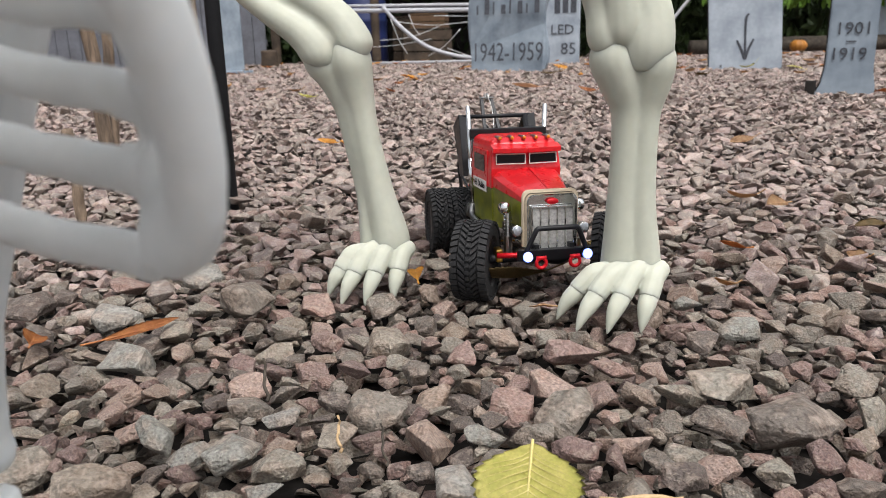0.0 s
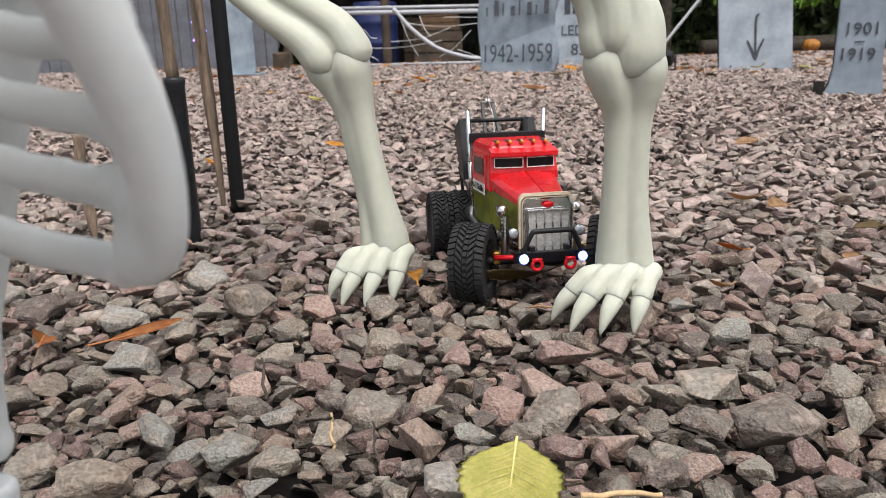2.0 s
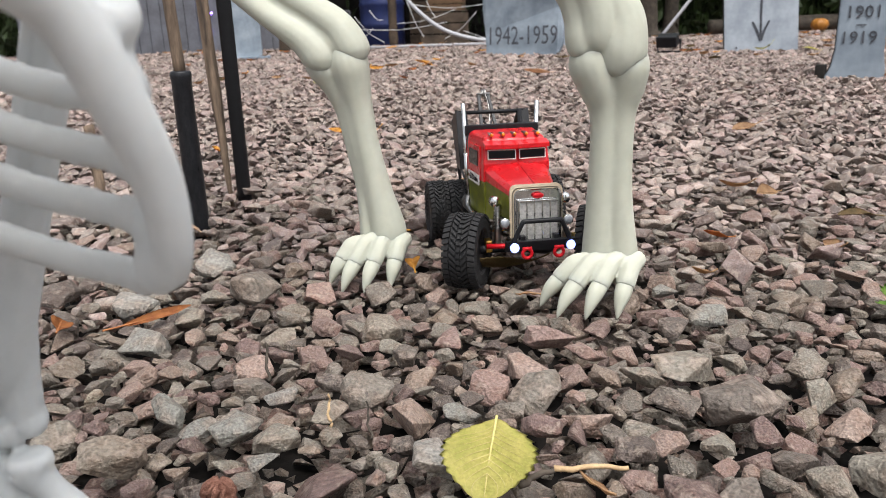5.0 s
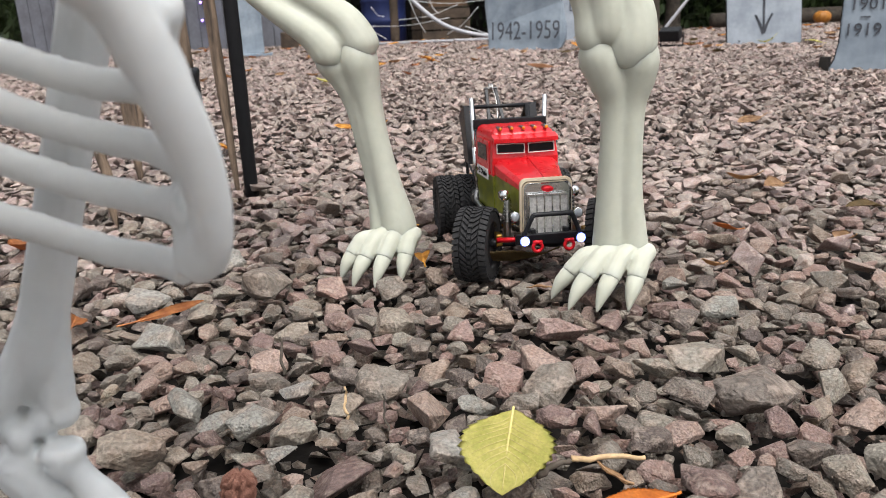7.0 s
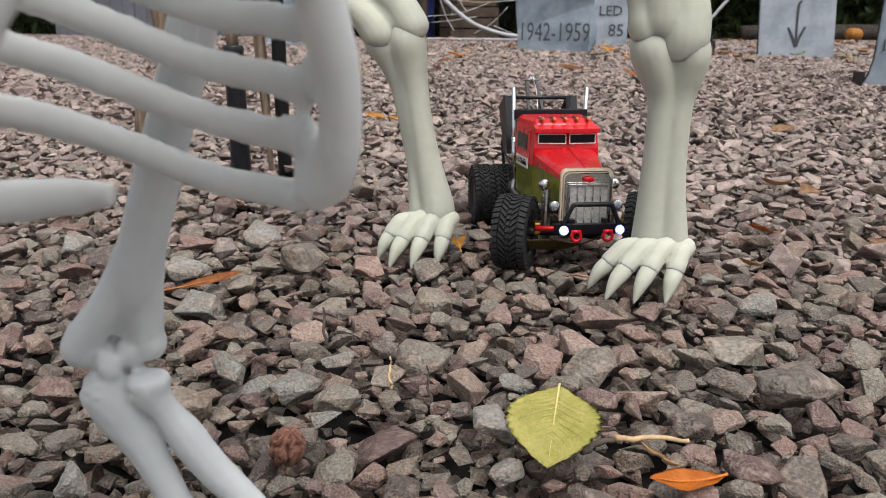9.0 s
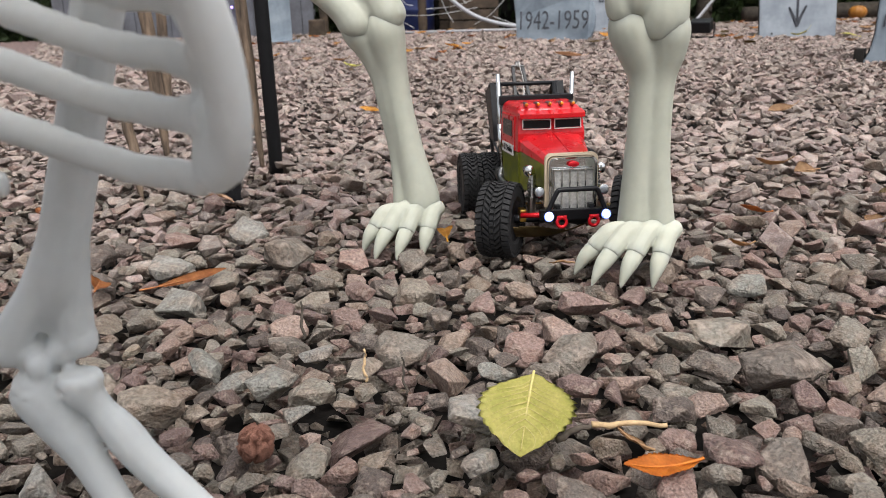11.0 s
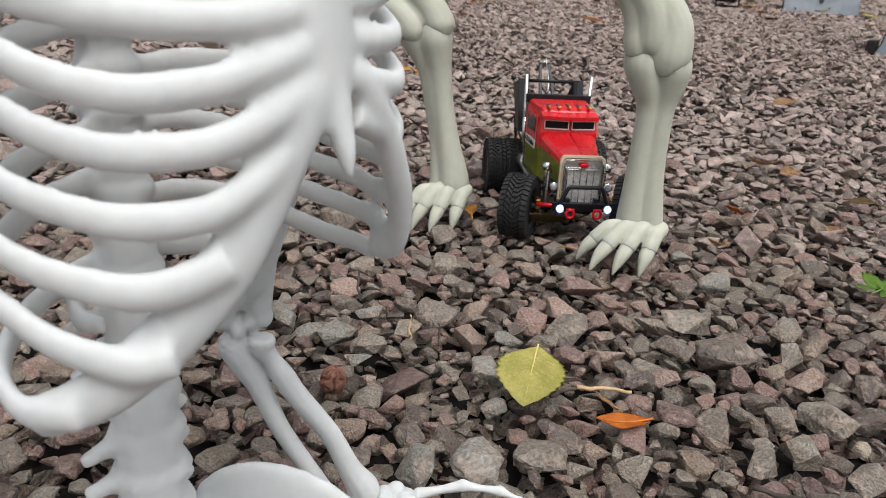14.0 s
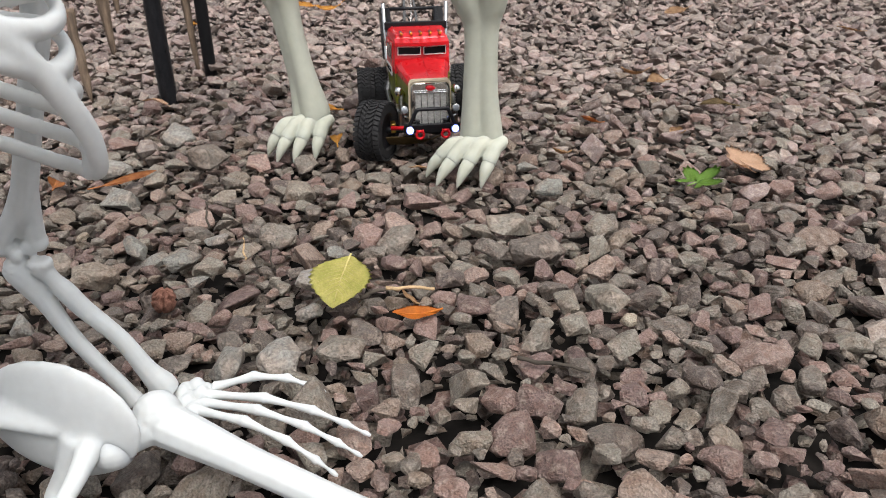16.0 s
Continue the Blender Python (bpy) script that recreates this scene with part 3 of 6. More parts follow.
SK_TURN = Matrix(((SK_L.x, SK_F.x, 0), (SK_L.y, SK_F.y, 0), (0, 0, 1))).to_4x4()
prop = smooth(part("skeleton_prop", skeleton_prop(), BONE))
prop.location.x = 0.004
tagged(prop, "white plastic human skeleton prop sitting on the gravel", "skeleton prop")


# ---- the large cream dog skeleton: two front limbs ----
def dog_limb(ankle, turn, claws, shafts, rods):
    """One limb: a grooved lower bone with its knee knobs, the paw with four clawed toes, and the two-lobed upper bone seated on the knee."""
    ax = Vector(ankle)
    s = Vector((math.cos(turn), math.sin(turn), 0))
    low = bmesh.new()
    for rows in shafts:
        sweep(low, [(x, y, z, r, r * 1.25) for x, y, z, r in rows], 16, (0, 1, 0), 5)
    paw = bmesh.new()
    ball(paw, ax + Vector((0, 0.006, -0.028)), (0.042, 0.038, 0.028), 16)
    nails = bmesh.new()
    for i, c in enumerate(claws):
        c = Vector(c)
        root = ax + s * (0.036 * (i - 1.5) / 1.5) + Vector((0, -0.022, -0.001 - 0.006 * abs(i - 1.5)))
        k1 = root.lerp(c, 0.3) + Vector((0, 0, 0.016))
        sweep(paw, [(*(root + Vector((0, 0.02, -0.004))), 0.0135), (*root, 0.0148), (*k1, 0.0156), (*(root.lerp(c, 0.45) + Vector((0, 0, 0.015))), 0.0154), (*(root.lerp(c, 0.56) + Vector((0, 0, 0.0135))), 0.0152), (*(root.lerp(c, 0.625) + Vector((0, 0, 0.0115))), 0.0146)], 12, (0, 0, 1), 4)
        n1 = root.lerp(c, 0.55) + Vector((0, 0, 0.0125))
        sweep(nails, [(*n1, 0.0128), (*(root.lerp(c, 0.66) + Vector((0, 0, 0.011))), 0.0136), (*(root.lerp(c, 0.78) + Vector((0, 0, 0.009))), 0.0122), (*(root.lerp(c, 0.88) + Vector((0, 0, 0.004))), 0.0086), (*(root.lerp(c, 0.96) + Vector((0, 0, -0.003))), 0.0042), (*(c + Vector((0, 0, -0.007))), 0.001)], 14, (0, 0, 1), 4)
    up = bmesh.new()
    for rows in rods:
        sweep(up, [(x, y, z, r, r * 1.12) for x, y, z, r in rows], 16, (0, 1, 0), 6)
    return merged(fused(low, 0.0026, 22), fused(paw, 0.002, 2), nails, fused(up, 0.0026, 9))


left_limb = dog_limb((-0.077, 1.262, 0.088), 0.15,
                     ((-0.168, 1.19, 0.022), (-0.145, 1.172, 0.012), (-0.106, 1.168, 0.012), (-0.062, 1.182, 0.016)),
                     (((-0.07, 1.258, 0.078, 0.033), (-0.07, 1.258, 0.1, 0.0325), (-0.084, 1.26, 0.168, 0.0252), (-0.099, 1.263, 0.245, 0.0225), (-0.109, 1.266, 0.31, 0.0238), (-0.117, 1.266, 0.357, 0.0305), (-0.122, 1.265, 0.388, 0.034), (-0.127, 1.274, 0.41, 0.028)),
                      ((-0.102, 1.262, 0.08, 0.021), (-0.102, 1.263, 0.1, 0.02), (-0.109, 1.268, 0.168, 0.0158), (-0.125, 1.272, 0.245, 0.0145), (-0.138, 1.274, 0.31, 0.016), (-0.153, 1.272, 0.357, 0.024), (-0.168, 1.269, 0.386, 0.03), (-0.172, 1.277, 0.405, 0.025)),
                      ((-0.088, 1.26, 0.085, 0.022), (-0.098, 1.264, 0.168, 0.0185), (-0.113, 1.266, 0.245, 0.018), (-0.124, 1.268, 0.31, 0.018), (-0.136, 1.268, 0.35, 0.019))),
                     (((-0.112, 1.264, 0.392, 0.011), (-0.112, 1.261, 0.3965, 0.022), (-0.113, 1.26, 0.403, 0.0292), (-0.118, 1.261, 0.418, 0.0315), (-0.146, 1.266, 0.456, 0.028), (-0.222, 1.276, 0.505, 0.022), (-0.292, 1.288, 0.56, 0.022), (-0.38, 1.3, 0.645, 0.028), (-0.43, 1.32, 0.71, 0.036)),
                      ((-0.168, 1.263, 0.3785, 0.011), (-0.168, 1.26, 0.383, 0.022), (-0.168, 1.259, 0.39, 0.0295), (-0.173, 1.259, 0.405, 0.0315), (-0.199, 1.26, 0.433, 0.0265), (-0.258, 1.268, 0.474, 0.021), (-0.326, 1.282, 0.532, 0.0215), (-0.41, 1.3, 0.615, 0.028), (-0.455, 1.32, 0.69, 0.036)),
                      ((-0.142, 1.268, 0.397, 0.02), (-0.144, 1.267, 0.415, 0.027), (-0.168, 1.27, 0.44, 0.024), (-0.235, 1.28, 0.488, 0.019), (-0.3, 1.29, 0.544, 0.019))))
right_limb = dog_limb((0.307, 1.12, 0.09), 0.0,
                      ((0.191, 1.08, 0.018), (0.214, 1.04, 0.014), (0.256, 1.03, 0.014), (0.304, 1.032, 0.014)),
                      (((0.285, 1.115, 0.078, 0.027), (0.286, 1.115, 0.1, 0.0265), (0.288, 1.115, 0.187, 0.0228), (0.29, 1.115, 0.3, 0.0222), (0.28, 1.114, 0.348, 0.0305), (0.268, 1.114, 0.384, 0.0345), (0.272, 1.124, 0.4, 0.026)),
                       ((0.323, 1.115, 0.078, 0.027), (0.32, 1.115, 0.1, 0.0265), (0.313, 1.115, 0.187, 0.0228), (0.314, 1.115, 0.3, 0.0222), (0.319, 1.114, 0.348, 0.0305), (0.318, 1.113, 0.38, 0.036), (0.313, 1.122, 0.398, 0.028))),
                      (((0.307, 1.11, 0.37, 0.014), (0.307, 1.108, 0.3745, 0.029), (0.307, 1.107, 0.382, 0.0375), (0.308, 1.108, 0.405, 0.0415), (0.307, 1.11, 0.445, 0.0375), (0.286, 1.112, 0.482, 0.033), (0.237, 1.12, 0.53, 0.028), (0.15, 1.145, 0.605, 0.03), (0.07, 1.2, 0.705, 0.04)),
                       ((0.259, 1.11, 0.392, 0.01), (0.259, 1.107, 0.3965, 0.019), (0.258, 1.106, 0.403, 0.0255), (0.255, 1.108, 0.42, 0.0272), (0.252, 1.112, 0.45, 0.0262), (0.238, 1.115, 0.486, 0.026), (0.204, 1.12, 0.518, 0.025), (0.125, 1.145, 0.585, 0.026), (0.05, 1.2, 0.69, 0.038)),
                       ((0.277, 1.104, 0.398, 0.012), (0.277, 1.1035, 0.404, 0.022), (0.277, 1.101, 0.42, 0.031), (0.274, 1.102, 0.46, 0.032), (0.255, 1.106, 0.495, 0.03), (0.2, 1.122, 0.545, 0.026))))
hips = bmesh.new()
sweep(hips, [(-0.44, 1.32, 0.7, 0.045), (-0.3, 1.38, 0.79, 0.05), (-0.08, 1.36, 0.79, 0.05), (0.06, 1.2, 0.7, 0.045)], 14)
dog = smooth(part("dog_skeleton_prop", merged(left_limb, right_limb, fused(hips, 0.006)), CREAM))
tagged(dog, "large cream plastic dog skeleton prop with clawed paws on the gravel", "skeleton prop")


# ---- the model truck ----
def loft(bm, rings, caps=True):
    rows = [[bm.verts.new(p) for p in r] for r in rings]
    n = len(rows[0])
    for a, b in zip(rows, rows[1:]):
        for k in range(n):
            bm.faces.new((a[k], a[(k + 1) % n], b[(k + 1) % n], b[k]))
    if caps:
        bm.faces.new(rows[0][::-1])
        bm.faces.new(rows[-1])
    bmesh.ops.recalc_face_normals(bm, faces=bm.faces)
    return bm


def edged(bm, offset=0.0015, angle=0.5):
    """Rounds every sharp edge."""
    es = [e for e in bm.edges if len(e.link_faces) == 2 and e.calc_face_angle(0) > angle]
    bmesh.ops.bevel(bm, geom=es, offset=offset, segments=2, affect="EDGES", profile=0.6, clamp_overlap=True)
    return bm


def tyre_mesh(r, w):
    """A chunky off-road tyre on the x axis with two rows of slanted blocks and shoulder blocks."""
    bm = bmesh.new()
    prof = [(r * 0.55, -w * 0.42), (r * 0.62, -w * 0.5), (r * 0.86, -w * 0.5), (r * 0.925, -w * 0.42), (r * 0.93, 0), (r * 0.925, w * 0.42), (r * 0.86, w * 0.5), (r * 0.62, w * 0.5), (r * 0.55, w * 0.42), (r * 0.52, 0.0)]
    seg = 40
    rings = [[bm.verts.new((z, q * math.cos(2 * math.pi * k / seg), q * math.sin(2 * math.pi * k / seg))) for k in range(seg)] for q, z in prof]
    for a, b in zip(rings, rings[1:] + rings[:1]):
        for k in range(seg):
            bm.faces.new((a[k], a[(k + 1) % seg], b[(k + 1) % seg], b[k]))
    n = 38
    for i in range(n):
        for row, (x0, x1, sl, t) in enumerate(((-0.5, -0.3, 0.1, 0.0), (-0.26, -0.08, -0.45, 0.5), (-0.06, 0.06, 0.0, 0.25), (0.08, 0.26, 0.45, 0.0), (0.3, 0.5, -0.1, 0.5))):
            a0 = 2 * math.pi * (i + t) / n
            da = 2 * math.pi / n * (0.36 if row in (0, 4) else 0.29)
            vs = []
            for q in (0.9 if row in (0, 4) else 0.91, 1.0 if row != 2 else 0.985):
                for xx, sgn in ((x0, -1), (x0, 1), (x1, 1), (x1, -1)):
                    a = a0 + sgn * da + sl * (2 * math.pi / n) * (1 if xx == x0 else -1)
                    rr = r * q * (0.965 if abs(xx) == 0.5 and q > 0.95 else 1)
                    vs.append(bm.verts.new((xx * w * (1.03 if abs(xx) == 0.5 else 1), rr * math.cos(a), rr * math.sin(a))))
            for f in ((0, 1, 2, 3), (7, 6, 5, 4), (0, 4, 5, 1), (1, 5, 6, 2), (2, 6, 7, 3), (3, 7, 4, 0)):
                bm.faces.new([vs[j] for j in f])
    bmesh.ops.recalc_face_normals(bm, faces=bm.faces)
    return bm


def build_truck(at):
    truck = thing("model_truck", "red and olive model wrecker truck with lit lamps on gravel", "model truck", m=at)
    r = 0.0665
    hub_z = r - 0.011
    T = Matrix.Translation

    def wheel(x, y, w, steer, side):
        t = part("tyre", tyre_mesh(r, w), RUBBER, truck, "knobbly black rubber tyre")
        t.matrix_basis = T((x, y, hub_z)) @ Matrix.Rotation(radians(steer), 4, "Z") @ Matrix.Rotation(random.uniform(0, 1), 4, "X")
        bm = bmesh.new()
        mm = Matrix.Rotation(radians(90), 4, "Y")
        lathe(bm, [(r * 0.55, -w * 0.4), (r * 0.57, -w * 0.44), (r * 0.5, -w * 0.36), (r * 0.3, -w * 0.1), (r * 0.3, w * 0.1), (r * 0.5, w * 0.36), (r * 0.57, w * 0.44), (r * 0.55, w * 0.4)], 24, mm)
        smooth(part("rim", bm, BLACK, t))
        bm = bmesh.new()
        lathe(bm, [(0.009, -w * 0.3), (0.009, w * 0.3)], 12, mm)
        for k in range(6):
            c = Vector((side * w * 0.12, r * 0.2 * math.cos(k * math.pi / 3), r * 0.2 * math.sin(k * math.pi / 3)))
            rod(bm, c, c + Vector((side * 0.004, 0, 0)), 0.0018, 6)
        part("hub", bm, STEEL, t)

    wheel(-0.115, 0.0, 0.056, -25, -1)
    wheel(0.115, 0.0, 0.056, -25, 1)
    for side in (-1, 1):
        wheel(side * 0.123, 0.335, 0.04, 0, side)
        wheel(side * 0.08, 0.335, 0.04, 0, side)

    # chassis
    for side in (-1, 1):
        bm = box(bmesh.new(), side * 0.03 - 0.004, side * 0.03 + 0.004, -0.055, 0.445, 0.07, 0.088, 0.001)
        part("frame_rail", bm, BLACK, truck)
    for name, y in (("front_axle", 0.0), ("rear_axle", 0.335)):
        bm = bmesh.new()
        sweep(bm, [(-0.1, y, hub_z, 0.008), (-0.03, y, hub_z, 0.008), (0.015, y, hub_z, 0.015), (0.03, y, hub_z, 0.015), (0.05, y, hub_z, 0.008), (0.1, y, hub_z, 0.008)], 12)
        smooth(part(name, bm, BLACK, truck))
    for side in (-1, 1):
        bm = bmesh.new()
        rod(bm, (side * 0.03, -0.03, 0.066), (side * 0.09, -0.022, 0.066), 0.0045)
        smooth(part("steering_link", bm, SHACKLE, truck, "red metal steering link"))
        bm = box(bmesh.new(), side * 0.083 - 0.006, side * 0.083 + 0.006, -0.014, 0.01, 0.052, 0.074, 0.003)
        part("knuckle", bm, BRASS, truck, "brass steering knuckle")
        for y in (0.012, 0.31):
            bm = bmesh.new()
            rod(bm, (side * 0.062, y, 0.065), (side * 0.058, y + 0.012, 0.128), 0.005)
            rod(bm, (side * 0.062, y, 0.062), (side * 0.062, y, 0.09), 0.0075)
            for j in range(6):
                z = 0.088 + j * 0.006
                lathe(bm, [(0.0075, -0.001), (0.0075, 0.001)], 12, T((side * (0.0605 - 0.0003 * j), y + 0.005 + 0.0012 * j, z)))
            smooth(part("shock_absorber", bm, STEEL, truck, "polished shock absorber"), False)

    # bumper with lamps, shackles and bull bar
    bm = edged(loft(bmesh.new(), [[(x, -0.068 + 0.012 * abs(x) / 0.06, 0.05), (x, -0.05, 0.05), (x, -0.05, 0.068), (x, -0.072 + 0.012 * abs(x) / 0.06, 0.068)] for x in (-0.062, -0.04, 0.04, 0.062)]), 0.001)
    bumper = part("bumper", bm, BLACK, truck, "black front bumper")
    bumper.location.z = 0.0135
    bm = bmesh.new()
    sweep(bm, [(-0.052, -0.064, 0.062, 0.0042), (-0.037, -0.068, 0.096, 0.0042), (-0.033, -0.068, 0.1015, 0.0042), (-0.028, -0.068, 0.103, 0.0042), (0.028, -0.068, 0.103, 0.0042), (0.033, -0.068, 0.1015, 0.0042), (0.037, -0.068, 0.096, 0.0042), (0.052, -0.064, 0.062, 0.0042)], 10, (0, 1, 0), 4)
    smooth(part("bull_bar", bm, BLACK, bumper))
    for side in (-1, 1):
        bm = bmesh.new()
        lathe(bm, [(0.0075, 0), (0.0075, 0.012), (0.0065, 0.014)], 14, T((side * 0.0495, -0.058, 0.06)) @ Matrix.Rotation(radians(90), 4, "X"))
        lamp = smooth(part("bumper_lamp", bm, BLACK, bumper))
        bm = bmesh.new()
        ball(bm, (side * 0.0495, -0.0725, 0.06), (0.0056, 0.003, 0.0056), 12)
        smooth(part("lens", bm, LED_WHITE, lamp, "lit white lamp lens"))
        # added ring, no part of the lamp: its glow draws the halo
        bm = bmesh.new()
        lathe(bm, [(0.0062, 0), (0.0066, 0.003), (0.0078, 0.0026), (0.0082, 0)], 18, T((side * 0.0495, -0.0715, 0.06)) @ Matrix.Rotation(radians(90), 4, "X"))
        smooth(part("lamp_rim", bm, LED_HALO, lamp, "added glowing ring for the lamp's blue halo"))
        bm = bmesh.new()
        ring = [(side * 0.028 + 0.008 * math.cos(a), -0.074, 0.05 + 0.008 * math.sin(a), 0.003) for a in [radians(110 + i * 32) for i in range(11)]]
        sweep(bm, ring, 8, (0, 1, 0), 2)
        rod(bm, (side * 0.028 - 0.008, -0.074, 0.058), (side * 0.028 + 0.008, -0.074, 0.058), 0.0032)
        smooth(part("shackle", bm, SHACKLE, bumper, "red tow shackle"))

    # grille: chrome shell with vertical bars, cream band and a red oval badge
    def arch(y, w, z0, z1, n=7):
        pts = [(-w, y, z0), (w, y, z0)]
        for i in range(n + 1):
            a = math.pi / 2 * i / n
            pts.append((w - 0.012 + 0.012 * math.cos(a), y, z1 - 0.012 + 0.012 * math.sin(a)))
        for i in range(n + 1):
            a = math.pi / 2 + math.pi / 2 * i / n
            pts.append((-w + 0.012 + 0.012 * math.cos(a), y, z1 - 0.012 + 0.012 * math.sin(a)))
        return pts

    bm = loft(bmesh.new(), [arch(-0.036, 0.0445, 0.076, 0.162), arch(-0.04, 0.0475, 0.072, 0.165), arch(-0.016, 0.0485, 0.072, 0.166)])
    grille = smooth(part("grille_shell", bm, CHROME, truck, "chrome grille shell"), False)
    bm = box(bmesh.new(), -0.0385, 0.0385, -0.0415, -0.0385, 0.076, 0.145)
    part("grille_mesh", bm, MESH_STEEL, grille)
    for i in range(6):
        x = -0.0385 + 0.0154 * i
        part("grille_bar", box(bmesh.new(), x - 0.0012, x + 0.0012, -0.0455, -0.041, 0.076, 0.145, 0.0004), CHROME, grille)
    for z in (0.0772, 0.1455):
        part("grille_bar", box(bmesh.new(), -0.04, 0.04, -0.0455, -0.041, z - 0.0012, z + 0.0012, 0.0004), CHROME, grille)
    bm = bmesh.new()
    ball(bm, (0, -0.041, 0.1535), (0.0115, 0.003, 0.005), 16)
    smooth(part("badge", bm, SHACKLE, grille, "plain red oval badge"))
    outer, inner = arch(0, 0.0522, 0.08, 0.1705), arch(0, 0.0485, 0.08, 0.1662)
    bm = bmesh.new()
    for y0, y1 in ((-0.03, -0.022),):
        oo = [[bm.verts.new((p[0], y, p[2])) for p in q[1:] + q[:1]] for q in (outer, inner) for y in (y0, y1)]
        for k in range(len(outer) - 1):
            for a, b in ((0, 1), (1, 3), (3, 2), (2, 0)):
                bm.faces.new((oo[a][k], oo[a][k + 1], oo[b][k + 1], oo[b][k]))
    bmesh.ops.recalc_face_normals(bm, faces=bm.faces)
    part("cream_band", bm, TRIM, truck, "cream band round the grille")
    for side in (-1, 1):
        bm = bmesh.new()
        lathe(bm, [(0.003, 0.016), (0.008, 0.012), (0.009, 0.002), (0.009, 0), (0.008, -0.0005)], 18, T((side * 0.058, -0.034, 0.107)) @ Matrix.Rotation(radians(-90), 4, "X"))
        lamp = smooth(part("headlamp", bm, CHROME, truck, "round chrome headlamp"))
        bm = bmesh.new()
        ball(bm, (side * 0.058, -0.034, 0.107), (0.0078, 0.003, 0.0078), 14)
        smooth(part("lens", bm, LENS, lamp, "clear headlamp lens"))
        bm = bmesh.new()
        rod(bm, (side * 0.042, -0.02, 0.085), (side * 0.06, -0.03, 0.092), 0.002)
        part("bracket", bm, CHROME, lamp)

    # bonnet and cab: red above, olive below
    def hood_ring(y, w, z0, z1, crown):
        return [(-w, y, z0), (w, y, z0), (w, y, z1 - 0.012), (w * 0.86, y, z1 - 0.004), (w * 0.45, y, z1), (0, y, z1 + crown), (-w * 0.45, y, z1), (-w * 0.86, y, z1 - 0.004), (-w, y, z1 - 0.012)]

    bm = loft(bmesh.new(), [hood_ring(-0.016, 0.0422, 0.146, 0.165, 0.003), hood_ring(0.02, 0.047, 0.149, 0.171, 0.004), hood_ring(0.075, 0.057, 0.153, 0.179, 0.004), hood_ring(0.116, 0.063, 0.156, 0.186, 0.004)])
    hood = smooth(part("bonnet", edged(bm, 0.001, 0.6), RED, truck, "glossy red bonnet"), False)
    part("centre_seam", box(bmesh.new(), -0.0006, 0.0006, -0.014, 0.114, 0, 0.0012, m=T((0, 0, 0.1715)) @ Matrix.Rotation(radians(9.2), 4, "X")), SHACKLE, hood)
    bm = loft(bmesh.new(), [[(-w, y, z0), (w, y, z0), (w, y, z1), (-w, y, z1)] for y, w, z0, z1 in ((-0.014, 0.041, 0.095, 0.146), (0.04, 0.049, 0.09, 0.151), (0.116, 0.0622, 0.085, 0.156))])
    part("bonnet_side", edged(bm, 0.001), GREEN, truck, "olive bonnet side")

    def cab_ring(z, w0, w1, y0, y1):
        w0, w1 = w0 * 1.08, w1 * 1.08
        return [(-w0, y0, z), (0, y0 - 0.006, z), (w0, y0, z), (w1, y1, z), (-w1, y1, z)]

    bm = loft(bmesh.new(), [cab_ring(0.082, 0.059, 0.066, 0.117, 0.235), cab_ring(0.152, 0.061, 0.069, 0.115, 0.236)])
    part("cab_lower", edged(bm, 0.0015), GREEN, truck, "olive camouflage lower cab")
    bm = loft(bmesh.new(), [cab_ring(0.152, 0.061, 0.069, 0.115, 0.236), cab_ring(0.186, 0.061, 0.07, 0.114, 0.237), cab_ring(0.222, 0.058, 0.068, 0.123, 0.237), cab_ring(0.232, 0.054, 0.065, 0.132, 0.236), cab_ring(0.2375, 0.046, 0.058, 0.145, 0.232)])
    cab = part("cab_upper", edged(bm, 0.0025, 0.3), RED, truck, "red cab with a chopped roof")
    for side in (-1, 1):
        bm = bmesh.new()
        loft(bm, [[(side * x0, y0, z0), (side * x1, y1, z0), (side * x1, y1, z1), (side * x0, y0, z1)] for x0, y0, x1, y1, z0, z1 in ((0.005, 0.1055, 0.056, 0.112, 0.1965, 0.2105), (0.005, 0.112, 0.0545, 0.119, 0.1965, 0.2105))])
        ws = part("windscreen", bm, GLASS_DARK, cab, "dark split windscreen")
        fr = [(0.004, 0.105, 0.195), (0.057, 0.111, 0.195), (0.0565, 0.113, 0.212), (0.004, 0.106, 0.212), (0.004, 0.105, 0.195)]
        bm = bmesh.new()
        for a, b in zip(fr, fr[1:]):
            rod(bm, (side * a[0], a[1], a[2]), (side * b[0], b[1], b[2]), 0.0009, 6)
        part("windscreen_trim", bm, WHITE_TRIM, ws, "white windscreen trim")
        bm = loft(bmesh.new(), [[(0, 0.098, 0.2145), (0, 0.127, 0.226), (0, 0.127, 0.2285), (0, 0.098, 0.2225)], [(side * 0.064, 0.106, 0.2145), (side * 0.064, 0.13, 0.2255), (side * 0.064, 0.13, 0.228), (side * 0.064, 0.106, 0.2225)]])
        part("sun_visor", edged(bm, 0.0008), RED, cab)
        # door with its window, white name plate and lettering
        door = part("door", edged(loft(bmesh.new(), [[(side * (x * 1.08 + 0.0018), y, z) for x, y, z in ((0.0625, 0.135, 0.153), (0.0688, 0.224, 0.153), (0.0685, 0.224, 0.216), (0.0615, 0.138, 0.216))], [(side * (x * 1.08 - 0.004), y, z) for x, y, z in ((0.0625, 0.135, 0.153), (0.0688, 0.224, 0.153), (0.0685, 0.224, 0.216), (0.0615, 0.138, 0.216))]]), 0.0008), RED, truck, "red cab door with a white name plate")
